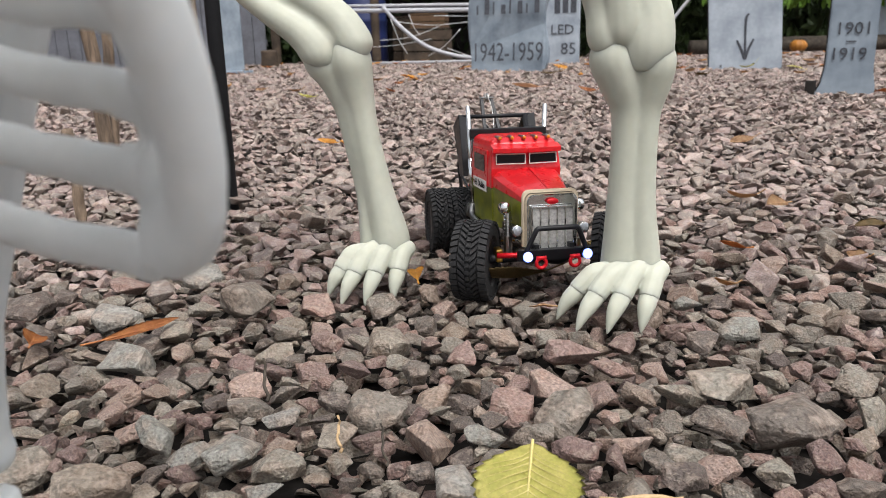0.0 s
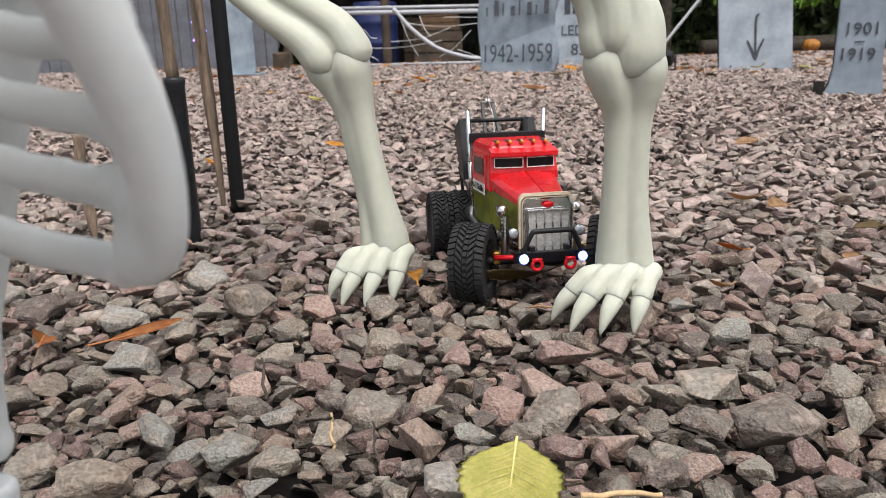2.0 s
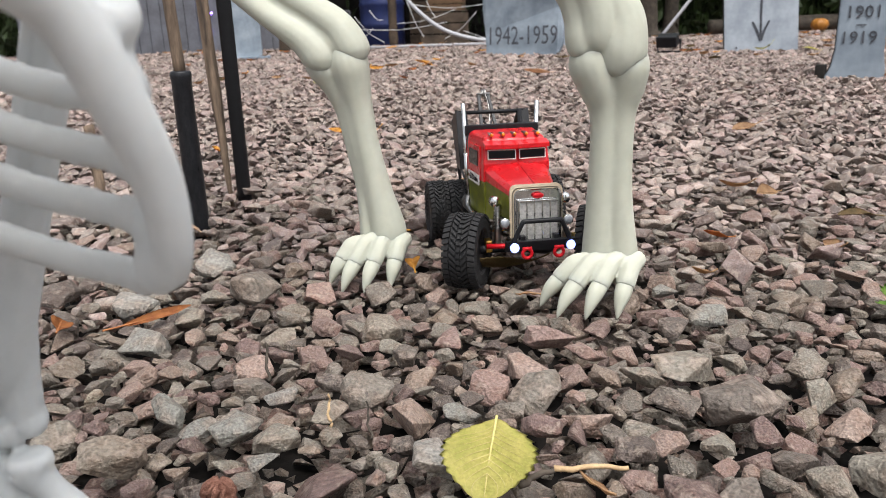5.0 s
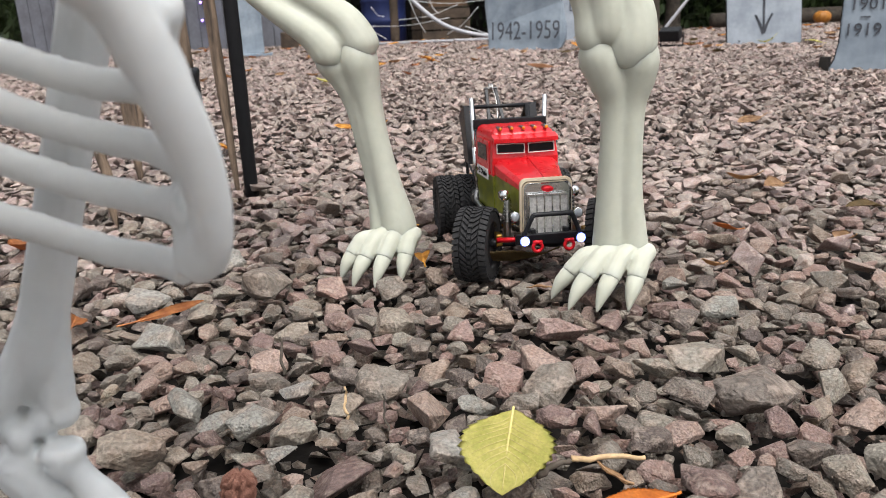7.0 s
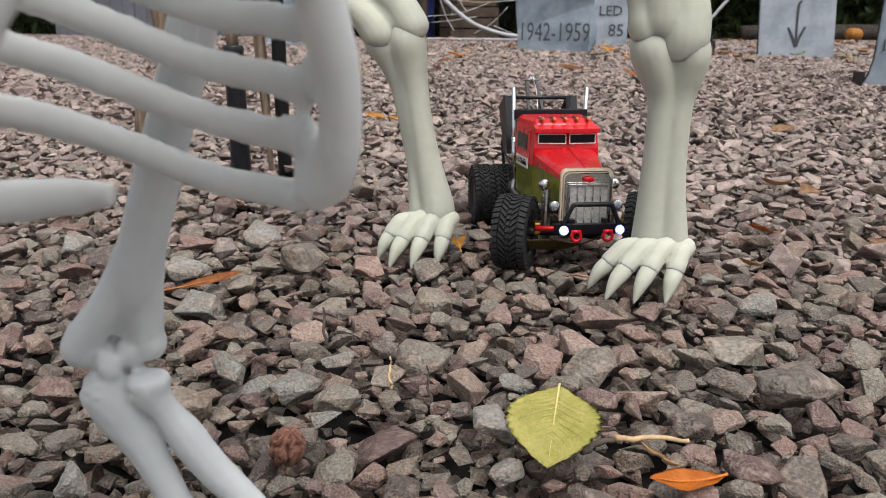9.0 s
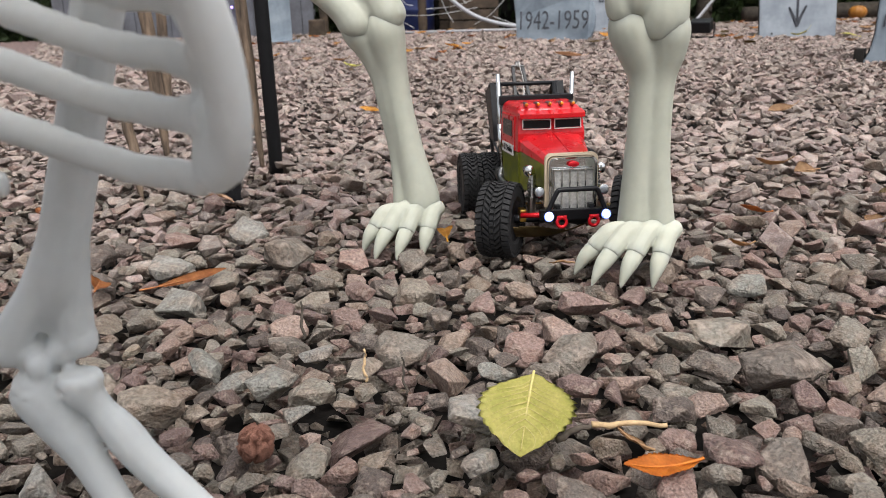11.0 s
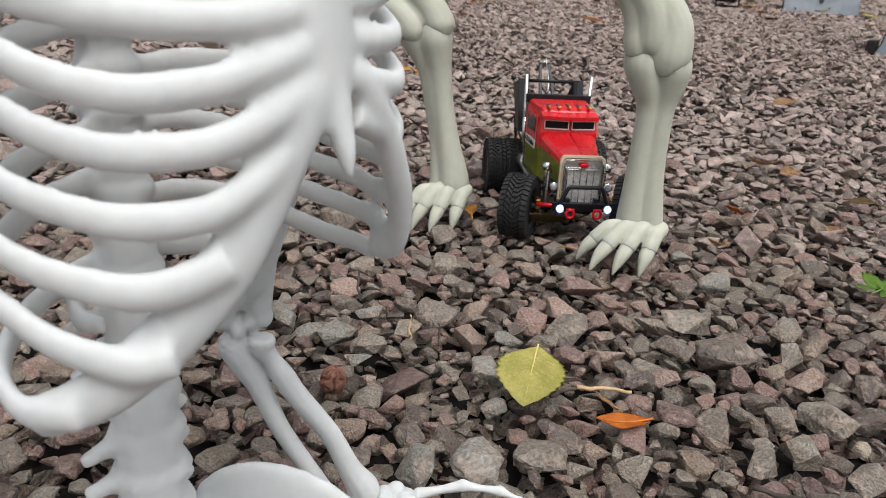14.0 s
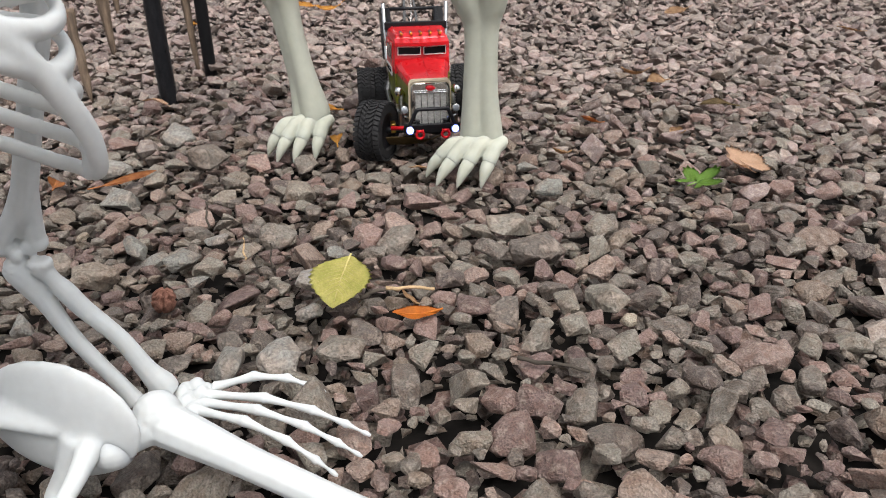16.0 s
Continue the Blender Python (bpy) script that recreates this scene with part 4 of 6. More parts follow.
        part("side_window", loft(bmesh.new(), [[(side * (x * 1.08 + 0.0026), y, z) for x, y, z in ((0.0635, 0.15, 0.178), (0.0682, 0.212, 0.178), (0.068, 0.212, 0.207), (0.0632, 0.152, 0.207))], [(side * (x * 1.08 - 0.001), y, z) for x, y, z in ((0.0635, 0.15, 0.178), (0.0682, 0.212, 0.178), (0.068, 0.212, 0.207), (0.0632, 0.152, 0.207))]]), GLASS_DARK, door)
        turn = Matrix.Rotation(radians(side * 90 + (-side) * 0 ), 4, "Z") @ Matrix.Rotation(radians(90), 4, "X")
        skew = Matrix.Rotation(radians(-side * 4.0), 4, "Z")
        mid = T((side * 0.0732, 0.178, 0.153))
        plate = part("name_plate", box(bmesh.new(), -0.041, 0.041, -0.0095, 0.0095, -0.0004, 0.0012, m=mid @ skew @ turn), WHITE_TRIM, door, "white name plate")
        part("lettering", moved(letters("El Diablo", 0.0165, 0.0004), mid @ skew @ turn @ T((0.005, 0, 0.0016))), INK, plate, "black lettering El Diablo")
        part("emblem", lathe(bmesh.new(), [(0.0045, 0.0012), (0.0045, 0.0018)], 8, mid @ skew @ turn @ T((-0.034, 0, 0))), HUSK, plate)
    for i in range(5):
        x = -0.046 + 0.023 * i
        bm = bmesh.new()
        sweep(bm, [(x, 0.165, 0.2375, 0.0012), (x, 0.15, 0.2385, 0.0026), (x, 0.132, 0.238, 0.0036), (x, 0.127, 0.2378, 0.0036)], 10)
        light = smooth(part("roof_light", bm, STEEL, cab, "bullet-shaped roof marker light"))
        bm = bmesh.new()
        ball(bm, (x, 0.1265, 0.2378), (0.0034, 0.004, 0.0034), 10)
        smooth(part("amber_lens", bm, ORANGE, light))

    # exhausts, side pipes, air cleaners
    for side in (-1, 1):
        bm = bmesh.new()
        rod(bm, (side * 0.072, 0.25, 0.1), (side * 0.079, 0.253, 0.288), 0.0044, 14)
        rod(bm, (side * 0.073, 0.25, 0.12), (side * 0.0755, 0.251, 0.19), 0.0057, 14)
        smooth(part("exhaust_pipe", bm, CHROME, truck, "upright chrome exhaust pipe"))
        bm = bmesh.new()
        sweep(bm, [(side * 0.06, 0.07, 0.075, 0.0045), (side * 0.074, 0.12, 0.077, 0.0055), (side * 0.078, 0.2, 0.082, 0.0055), (side * 0.077, 0.24, 0.084, 0.0055), (side * 0.072, 0.25, 0.102, 0.0055)], 12)
        smooth(part("side_pipe", bm, STEEL, truck))
        bm = bmesh.new()
        for j in range(4):
            rod(bm, (side * 0.07, 0.262 + j * 0.012, 0.085), (side * 0.07, 0.27 + j * 0.012, 0.085), 0.014, 16)
        rod(bm, (side * 0.07, 0.258, 0.085), (side * 0.07, 0.312, 0.085), 0.0115, 16)
        smooth(part("fuel_tank", bm, STEEL, truck, "ribbed metal tank"), False)
        bm = bmesh.new()
        sweep(bm, [(side * 0.05, 0.045, 0.12, 0.006), (side * 0.062, 0.042, 0.128, 0.008), (side * 0.066, 0.03, 0.135, 0.0085), (side * 0.066, 0.015, 0.136, 0.0085)], 12)
        ball(bm, (side * 0.066, 0.012, 0.136), (0.01, 0.006, 0.01), 12)
        rod(bm, (side * 0.055, 0.06, 0.08), (side * 0.055, 0.05, 0.12), 0.004)
        smooth(part("air_cleaner", bm, CHROME, truck, "chrome air cleaner"))
        bm = box(bmesh.new(), side * 0.052 - 0.008, side * 0.052 + 0.008, 0.0, 0.06, 0.09, 0.105, 0.002)
        part("engine_side", bm, BLACK, truck)

    # wrecker bed: plywood deck, gantry, boom, cable
    deck = part("deck", box(bmesh.new(), -0.056, 0.056, 0.262, 0.44, 0.1, 0.106, 0.0008), DECK, truck, "plywood deck")
    part("battery_box", box(bmesh.new(), 0.0, 0.05, 0.262, 0.31, 0.1065, 0.14, 0.003), BLACK, deck)
    part("headboard", box(bmesh.new(), -0.078, 0.078, 0.2385, 0.252, 0.228, 0.246, 0.002), BLACK, truck)
    for side in (-1, 1):
        for a, b, rr in (((0.058, 0.28, 0.15), (0.062, 0.34, 0.262), 0.006), ((0.062, 0.34, 0.262), (0.06, 0.455, 0.15), 0.0055), ((0.06, 0.455, 0.15), (0.055, 0.45, 0.09), 0.0042), ((0.058, 0.3, 0.1), (0.06, 0.45, 0.14), 0.003)):
            bm = bmesh.new()
            rod(bm, (side * a[0], a[1], a[2]), (side * b[0], b[1], b[2]), rr, 8)
            part("gantry_leg", bm, BLACK, truck)
        part("rack_panel", edged(loft(bmesh.new(), [[(side * 0.066, y, z) for y, z in ((0.29, 0.15), (0.33, 0.15), (0.4, 0.235), (0.335, 0.262))], [(side * 0.082, y, z) for y, z in ((0.29, 0.15), (0.33, 0.15), (0.4, 0.24), (0.335, 0.268))]]), 0.001), BLACK, truck)
        part("boom_arm", edged(loft(bmesh.new(), [[(side * 0.026 + dx, 0.272 + dy, 0.108) for dx, dy in ((-0.004, -0.006), (0.004, -0.006), (0.004, 0.006), (-0.004, 0.006))], [(side * 0.011 + dx, 0.43 + dy, 0.292) for dx, dy in ((-0.0035, -0.005), (0.0035, -0.005), (0.0035, 0.005), (-0.0035, 0.005))]]), 0.0008), WORN_POST, truck, "dark steel boom arm")
    for y, z, w in ((0.34, 0.262, 0.082), (0.285, 0.2, 0.075)):
        bm = bmesh.new()
        rod(bm, (-w, y, z), (w, y, z), 0.0042, 10)
        smooth(part("cross_bar", bm, BLACK, truck))
    for a, b in ((0.2, 0.45), (0.45, 0.2), (0.5, 0.75), (0.75, 0.5)):
        bm = bmesh.new()
        rod(bm, (-0.026 + 0.015 * a, 0.272 + 0.158 * a, 0.108 + 0.184 * a), (0.026 - 0.015 * b, 0.272 + 0.158 * b, 0.108 + 0.184 * b), 0.002, 8)
        part("boom_brace", bm, WORN_POST, truck)
    bm = bmesh.new()
    lathe(bm, [(0.011, -0.004), (0.008, -0.0015), (0.008, 0.0015), (0.011, 0.004)], 18, T((0, 0.43, 0.294)) @ Matrix.Rotation(radians(90), 4, "Y"))
    rod(bm, (-0.016, 0.43, 0.294), (0.016, 0.43, 0.294), 0.0025)
    smooth(part("pulley", bm, STEEL, truck, "steel boom pulley"))
    bm = bmesh.new()
    sweep(bm, [(0, 0.428, 0.304, 0.0012), (0.004, 0.39, 0.268, 0.0012), (-0.003, 0.335, 0.2, 0.0012), (0.0, 0.285, 0.132, 0.0012)], 6)
    smooth(part("cable", bm, STEEL, truck, "pale winch cable"))
    bm = bmesh.new()
    lathe(bm, [(0.014, -0.025), (0.014, -0.022), (0.008, -0.021), (0.008, 0.021), (0.014, 0.022), (0.014, 0.025)], 16, T((-0.01, 0.285, 0.122)) @ Matrix.Rotation(radians(90), 4, "Y"))
    part("winch", bm, STEEL, truck)
    bm = bmesh.new()
    sweep(bm, [(-0.03 + 0.009 * math.cos(radians(a)), 0.452, 0.1 + 0.009 * math.sin(radians(a)), 0.003) for a in range(0, 361, 40)], 8, (0, 1, 0), 2)
    smooth(part("rear_shackle", bm, SHACKLE, truck, "red tow shackle"))
    # the body is a little narrower than the wheels' track
    for ob in truck.children_recursive:
        if ob.name.split(".")[0] not in ("tyre", "rim", "hub"):
            narrow = 0.97 if ob == bumper or ob.parent == bumper or (ob.parent and ob.parent.parent == bumper) else 0.95
            if ob.name.split(".")[0] == "cream_band" or ob == grille or ob.parent == grille:
                narrow = 0.87
            for v in ob.data.vertices:
                v.co.x *= narrow
    return truck


TRUCK_AT = Matrix.Translation((0.187, 1.228, 0.012)) @ Matrix.Rotation(radians(11), 4, "Z") @ Matrix.Rotation(radians(0.2), 4, "Y") @ Matrix.Rotation(radians(-1.4), 4, "X")
build_truck(TRUCK_AT)


# ---- stakes and posts behind the skeleton prop ----
def upright(name, label, category, x, y, z1, r, mat, z0=-0.02, lean=(0, 0), point=False, wobble=0.0, seg=14):
    bm = bmesh.new()
    n = 12
    pts = []
    for i in range(n + 1):
        f = i / n
        rr = r * (0.35 + 0.65 * min(1, f * 4)) if point else r
        pts.append((x + lean[0] * f + wobble * noise.noise((f * 5, x, 1)), y + lean[1] * f + wobble * noise.noise((f * 5, y, 7)), z0 + (z1 - z0) * f, rr * (1 + 0.12 * noise.noise((f * 9, x, 3)) * (wobble > 0))))
    sweep(bm, pts, seg, (0, 1, 0), 2)
    return tagged(smooth(part(name, bm, mat)), label, category)


upright("metal_post", "round black painted metal post standing in the gravel", "post", -0.56, 1.972, 1.3, 0.019, BLACK_POST)
upright("wooden_stake", "brown weathered wooden stake pushed into the gravel", "stake", -0.596, 1.97, 1.25, 0.0155, STAKE, lean=(-0.045, 0), point=True, wobble=0.006)
torch = thing("garden_torch", "brown wooden pole in a scuffed black ground sleeve", "garden torch", m=Matrix.Translation((-0.57, 1.65, 0)))
bm = bmesh.new()
lathe(bm, [(0.021, -0.02), (0.0235, 0.0), (0.0235, 0.05), (0.0225, 0.2), (0.022, 0.34), (0.0235, 0.352), (0.0235, 0.362), (0.02, 0.366)], 18)
smooth(part("sleeve", bm, WORN_POST, torch, "scuffed black sleeve"))
bm = bmesh.new()
sweep(bm, [(0, 0, 0.35, 0.0135), (-0.008, 0, 0.6, 0.013), (-0.02, 0, 1.2, 0.0125)], 12)
smooth(part("pole", bm, STAKE, torch))
upright("wooden_stake", "thin weathered wooden stake standing in the gravel", "stake", -1.0, 2.25, 0.75, 0.02, STAKE, point=True, wobble=0.008, lean=(-0.02, 0))
upright("wooden_stake", "thin weathered wooden stake standing in the gravel", "stake", -0.83, 1.72, 0.24, 0.0125, STAKE, point=True, wobble=0.006, lean=(-0.02, 0.02))
upright("wooden_stake", "thin weathered wooden stake standing in the gravel", "stake", -1.32, 3.0, 0.85, 0.02, STAKE, point=True, wobble=0.01, lean=(0.03, 0))


# ---- gravestones ----
def board(bm, outline, thick, bend=0.0):
    """A board from its outline in x-z; its face looks to -y. bend bows it."""
    n = len(outline)
    a = [bm.verts.new((x, bend * math.sin(z * 5.0) * 0.03, z)) for x, z in outline]
    b = [bm.verts.new((x, thick + bend * math.sin(z * 5.0) * 0.03, z)) for x, z in outline]
    bm.faces.new(a)
    bm.faces.new(b[::-1])
    for k in range(n):
        bm.faces.new((a[k], b[k], b[(k + 1) % n], a[(k + 1) % n]))
    bmesh.ops.recalc_face_normals(bm, faces=bm.faces)
    return bm


def gravestone(label, x, y, w, h, turn, mat, thick=0.05, shape="round", tilt=0.0, roll=0.0):
    g = thing("gravestone", label, "gravestone", "home-made gravestones", Matrix.Translation((x, y, ground_z(x, y) - 0.02)) @ Matrix.Rotation(radians(turn), 4, "Z") @ Matrix.Rotation(radians(tilt), 4, "X") @ Matrix.Rotation(radians(roll), 4, "Y"))
    if shape == "round":
        out = [(-w / 2, 0), (w / 2, 0)] + [(w / 2, h * k / 9) for k in range(1, 7)] + [(w / 2 * math.cos(a), h * 0.68 + h * 0.32 * math.sin(a)) for a in [math.pi * i / 16 for i in range(17)]] + [(-w / 2, h * k / 9) for k in range(6, 0, -1)]
    elif shape == "wavy":
        out = [(-w / 2 + 0.03, 0), (-w * 0.2, 0.012), (w * 0.1, 0.004), (w / 2 - 0.02, 0.02)] + [(w / 2 + 0.025 * math.sin(k * 1.1), h * k / 10) for k in range(1, 10)] + [(w * 0.25, h), (-w * 0.25, h)] + [(-w / 2 + 0.022 * math.sin(k * 0.9 + 1), h * k / 10) for k in range(9, 0, -1)]
    else:
        out = [(-w * 0.66, 0), (w * 0.56, 0), (w * 0.56, 0.06), (w * 0.5, 0.14), (w * 0.5, 0.8 * h), (w * 0.8, 0.85 * h), (w * 0.8, h), (-w * 0.8, h), (-w * 0.8, 0.85 * h), (-w * 0.44, 0.8 * h), (-w * 0.46, 0.16), (-w * 0.52, 0.07)]
    bm = board(bmesh.new(), out, thick, 1.0 if shape == "wavy" else 0.0)
    bmesh.ops.bevel(bm, geom=[e for e in bm.edges if abs(e.calc_face_angle(0)) > 1.2], offset=0.006, segments=2, affect="EDGES")
    slab = part("slab", bm, mat, g)
    part("backing", board(bmesh.new(), [(px * 1.012 + 0.0, pz + 0.004) for px, pz in out], 0.012), TOMB_EDGE, g).matrix_basis = Matrix.Translation((-0.008, thick + 0.004, 0))
    return g


FACE = Matrix.Rotation(radians(90), 4, "X")


def inscribe(g, text, x, z, size, y=-0.004, label="", tall=1.0):
    part("lettering", moved(letters(text, size, 0.002), Matrix.Translation((x, y, z)) @ FACE @ Matrix.Diagonal((1, tall, 1, 1))), TOMB_INK, g, label or "dark painted lettering " + text)


def bars(g, spots, y=-0.004):
    for x0, x1, z0, z1 in spots:
        part("painted_bar", box(bmesh.new(), x0, x1, y - 0.002, y, z0, z1), TOMB_INK, g)


g = gravestone("wavy blue-grey painted gravestone dated 1942-1959", 0.455, 7.65, 0.79, 1.15, -24, TOMB, shape="wavy", tilt=-3)
inscribe(g, "1942-1959", 0.02, 0.195, 0.17, -0.034, tall=1.45)
bars(g, [(-0.3 + 0.084 * i, -0.284 + 0.084 * i + 0.03 * (i % 2), 0.555, 0.64 + 0.03 * ((i * 5) % 3)) for i in range(8)], -0.03)
g = gravestone("pale grey painted gravestone behind another", 1.15, 9.9, 0.66, 1.5, -18, TOMB_PALE)
inscribe(g, "LED", 0.12, 0.42, 0.17)
inscribe(g, "85", 0.2, 0.19, 0.2)
bars(g, [(0.02 + 0.1 * i, 0.09 + 0.1 * i, 0.62, 0.8) for i in range(3)])
g = gravestone("pale blue-grey gravestone with a painted down arrow", 2.53, 7.03, 0.6, 1.2, -17, TOMB_PALE, roll=-4)
bm = bmesh.new()
sweep(bm, [(0.035, -0.004, 0.485, 0.008, 0.003), (0.012, -0.004, 0.46, 0.01, 0.003), (0.005, -0.004, 0.38, 0.01, 0.003), (0, -0.004, 0.14, 0.009, 0.003)], 8, (0, 1, 0), 3)
sweep(bm, [(-0.065, -0.004, 0.27, 0.008, 0.003), (-0.03, -0.004, 0.19, 0.011, 0.003), (0, -0.004, 0.105, 0.012, 0.003)], 8, (0, 1, 0), 3)
sweep(bm, [(0.07, -0.004, 0.27, 0.008, 0.003), (0.03, -0.004, 0.19, 0.011, 0.003), (0, -0.004, 0.105, 0.012, 0.003)], 8, (0, 1, 0), 3)
part("arrow", bm, TOMB_INK, g, "dark painted arrow pointing down")
for x in (-0.2, 0.07):
    part("screw", lathe(bmesh.new(), [(0.009, 0), (0.009, 0.003)], 10, Matrix.Translation((x, -0.002, 0.06)) @ Matrix.Rotation(radians(90), 4, "X")), TOMB_EDGE, g)
g = gravestone("narrow grey pillar gravestone dated 1901 to 1919", 2.04, 4.14, 0.235, 1.2, -27, TOMB, 0.07, "pillar", -2)
inscribe(g, "1901", 0.01, 0.345, 0.088)
inscribe(g, "1919", -0.005, 0.218, 0.088)
bars(g, [(-0.02, 0.025, 0.279, 0.286)])
part("base_block", box(bmesh.new(), -0.195, -0.145, 0.0, 0.11, 0.0, 0.085, 0.006), DARK_WOOD, g, "dark brown wooden foot")
gravestone("blue-grey gravestone standing on a flat base", -2.6, 8.9, 0.3, 1.3, 14, TOMB, 0.08)
part("base", box(bmesh.new(), -0.2, 0.24, -0.12, 0.16, 0.0, 0.05, 0.006), TOMB, bpy.data.objects["gravestone.004"])
gravestone("pale gravestone at the edge of the yard", 7.75, 14.2, 0.8, 1.6, -24, TOMB_PALE)


# ---- the store behind the yard ----
def plain(name, label, category, bm, mat, group="", sm=False):
    return tagged(smooth(part(name, bm, mat), sm), label, category, group)


GZ = 0.12
fence = thing("fence", "grey weathered board fence behind the yard", "fence", m=Matrix.Translation((-5.6, 12.6, GZ)))
for i in range(22):
    x = -1.9 + i * 0.2
    part("board", box(bmesh.new(), x, x + 0.19, 0.0, 0.03, -0.05, 1.75 + 0.03 * math.sin(i * 2.1), 0.004), FENCE, fence)
part("rail", box(bmesh.new(), -1.9, 2.5, 0.034, 0.09, 0.3, 0.4, 0.004), FENCE, fence)
lights = thing("string_light", "purple string lights hanging on the grey fence", "string light")
bulbs = [(-4.35 + 0.1 * math.sin(i * 2.6), 12.56, 0.3 + 0.14 * i) for i in range(8)]
bm = bmesh.new()
sweep(bm, [(-4.35, 12.585, GZ, 0.006)] + [(x, 12.585, z, 0.006) for x, y, z in bulbs] + [(-4.35, 12.585, 1.7, 0.006)], 6)
part("cable", bm, BLACK, lights)
for p in bulbs:
    smooth(part("bulb", ball(bmesh.new(), p, (0.02, 0.022, 0.02), 10), LED_PURPLE, lights, "lit purple bulb"))
# the store's shaded depth is drawn as a near-black wall
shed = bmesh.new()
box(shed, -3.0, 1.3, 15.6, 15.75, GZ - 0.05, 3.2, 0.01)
plain("shed_wall", "near-black wall with the open store's shade in its colour", "wall", shed, DARK_WOOD)
# roof added above the view
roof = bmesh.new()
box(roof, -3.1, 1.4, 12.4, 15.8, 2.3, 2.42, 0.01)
plain("shed_roof", "added dark roof over the open store, out of view", "roof", roof, DARK_WOOD)
for x in (-2.95, -1.35, 1.2):
    upright("timber_post", "rough timber post carrying the store roof", "post", x, 12.6, 2.32, 0.07, PLANK, z0=GZ - 0.03, wobble=0.01)
canopy = thing("canopy_frame", "white plastic pipe frame lying across the store front", "frame")
for a, b, r in (((-2.4, 11.0, 0.87), (0.5, 11.0, 0.83), 0.03), ((-2.35, 11.0, 0.93), (0.5, 11.0, 0.9), 0.02), ((-1.75, 11.05, GZ + 0.03), (0.25, 11.05, GZ + 0.03), 0.018)):
    bm = bmesh.new()
    rod(bm, a, b, r, 12)
    smooth(part("pipe", bm, PVC, canopy))
bm = bmesh.new()
sweep(bm, [(-1.05, 10.95, 0.9, 0.026), (-0.8, 10.9, 0.62, 0.026), (-0.45, 10.85, 0.36, 0.026), (0.0, 10.8, 0.22, 0.026), (0.45, 10.8, 0.19, 0.026)], 12)
plain("hose", "white corrugated hose sagging from the frame", "hose", bm, PVC, sm=True)
bm = bmesh.new()
sweep(bm, [(2.4, 10.6, 0.13, 0.02), (3.02, 10.65, 0.9, 0.02), (3.5, 10.7, 1.5, 0.02)], 10)
plain("pole", "white pole leaning across the dark hedge", "pole", bm, PVC, sm=True)
for i in range(16):
    x0, z0 = -1.9 + 0.19 * i, GZ + 0.02 + 0.7 * ((i * 37) % 11) / 11
    bm = bmesh.new()
    x1, z1 = x0 + 0.9 * math.sin(i * 1.7) + 0.4, GZ + 0.05 + 0.75 * ((i * 53 + 4) % 13) / 13
    sweep(bm, [(x0, 11.3, z0, 0.006), ((x0 + x1) / 2, 11.35, (z0 + z1) / 2 - 0.05, 0.004), (x1, 11.4, z1, 0.006)], 6)
    plain("web_strand", "stretched white cobweb strand", "cobweb", bm, WEB, "stretched cobweb strands", True)
bm = bmesh.new()
lathe(bm, [(0.34, 0), (0.36, 0.02), (0.355, 0.3), (0.375, 0.33), (0.355, 0.36), (0.36, 0.62), (0.375, 0.65), (0.355, 0.68), (0.35, 0.95), (0.33, 0.97)], 28, Matrix.Translation((-1.55, 12.9, GZ)))
plain("barrel", "blue plastic barrel in the store", "barrel", bm, BLUE, sm=True)
bm = bmesh.new()
lathe(bm, [(0.11, 0), (0.15, 0.02), (0.155, 0.08), (0.155, 0.33), (0.12, 0.42), (0.05, 0.45), (0.03, 0.5)], 24, Matrix.Translation((-2.12, 12.6, GZ)))
tank = thing("gas_bottle", "grey steel gas bottle beside the barrel", "gas bottle")
smooth(part("body", bm, FENCE, tank))
bm = bmesh.new()
sweep(bm, [(-2.12 + 0.09 * math.cos(a), 12.6 + 0.09 * math.sin(a), GZ + 0.56, 0.012) for a in [radians(k * 36) for k in range(11)]], 8)
for k in range(3):
    a = radians(k * 120)
    rod(bm, (-2.12 + 0.09 * math.cos(a), 12.6 + 0.09 * math.sin(a), GZ + 0.42), (-2.12 + 0.09 * math.cos(a), 12.6 + 0.09 * math.sin(a), GZ + 0.56), 0.012)
part("collar", bm, FENCE, tank)


def crate(x, y, z, w, d, h, mat, label, turn=0):
    c = thing("crate", label, "crate", "stored crates", Matrix.Translation((x, y, z)) @ Matrix.Rotation(radians(turn), 4, "Z"))
    n = max(2, int(h / 0.14))
    for i in range(n):
        part("slat", box(bmesh.new(), -w / 2, w / 2, -d / 2, -d / 2 + 0.02, i * h / n, (i + 0.88) * h / n, 0.003), mat, c)
        for s in (-1, 1):
            part("slat", box(bmesh.new(), s * w / 2 - 0.01, s * w / 2 + 0.01, -d / 2 + 0.022, d / 2, i * h / n, (i + 0.88) * h / n, 0.003), mat, c)
    part("top", box(bmesh.new(), -w / 2, w / 2, -d / 2, d / 2, h, h + 0.02, 0.003), mat, c)
    return c


crate(-0.55, 12.8, GZ, 0.75, 0.5, 0.5, PLANK, "old brown wooden crate in the store", 6)
crate(-0.5, 12.85, GZ + 0.52, 0.55, 0.4, 0.2, CARD, "brown box standing on a crate", -8)
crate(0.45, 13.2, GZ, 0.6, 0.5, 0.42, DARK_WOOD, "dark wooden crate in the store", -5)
crate(-0.95, 13.4, GZ, 0.35, 0.4, 0.7, PLANK, "tall narrow wooden crate in the store", 0)
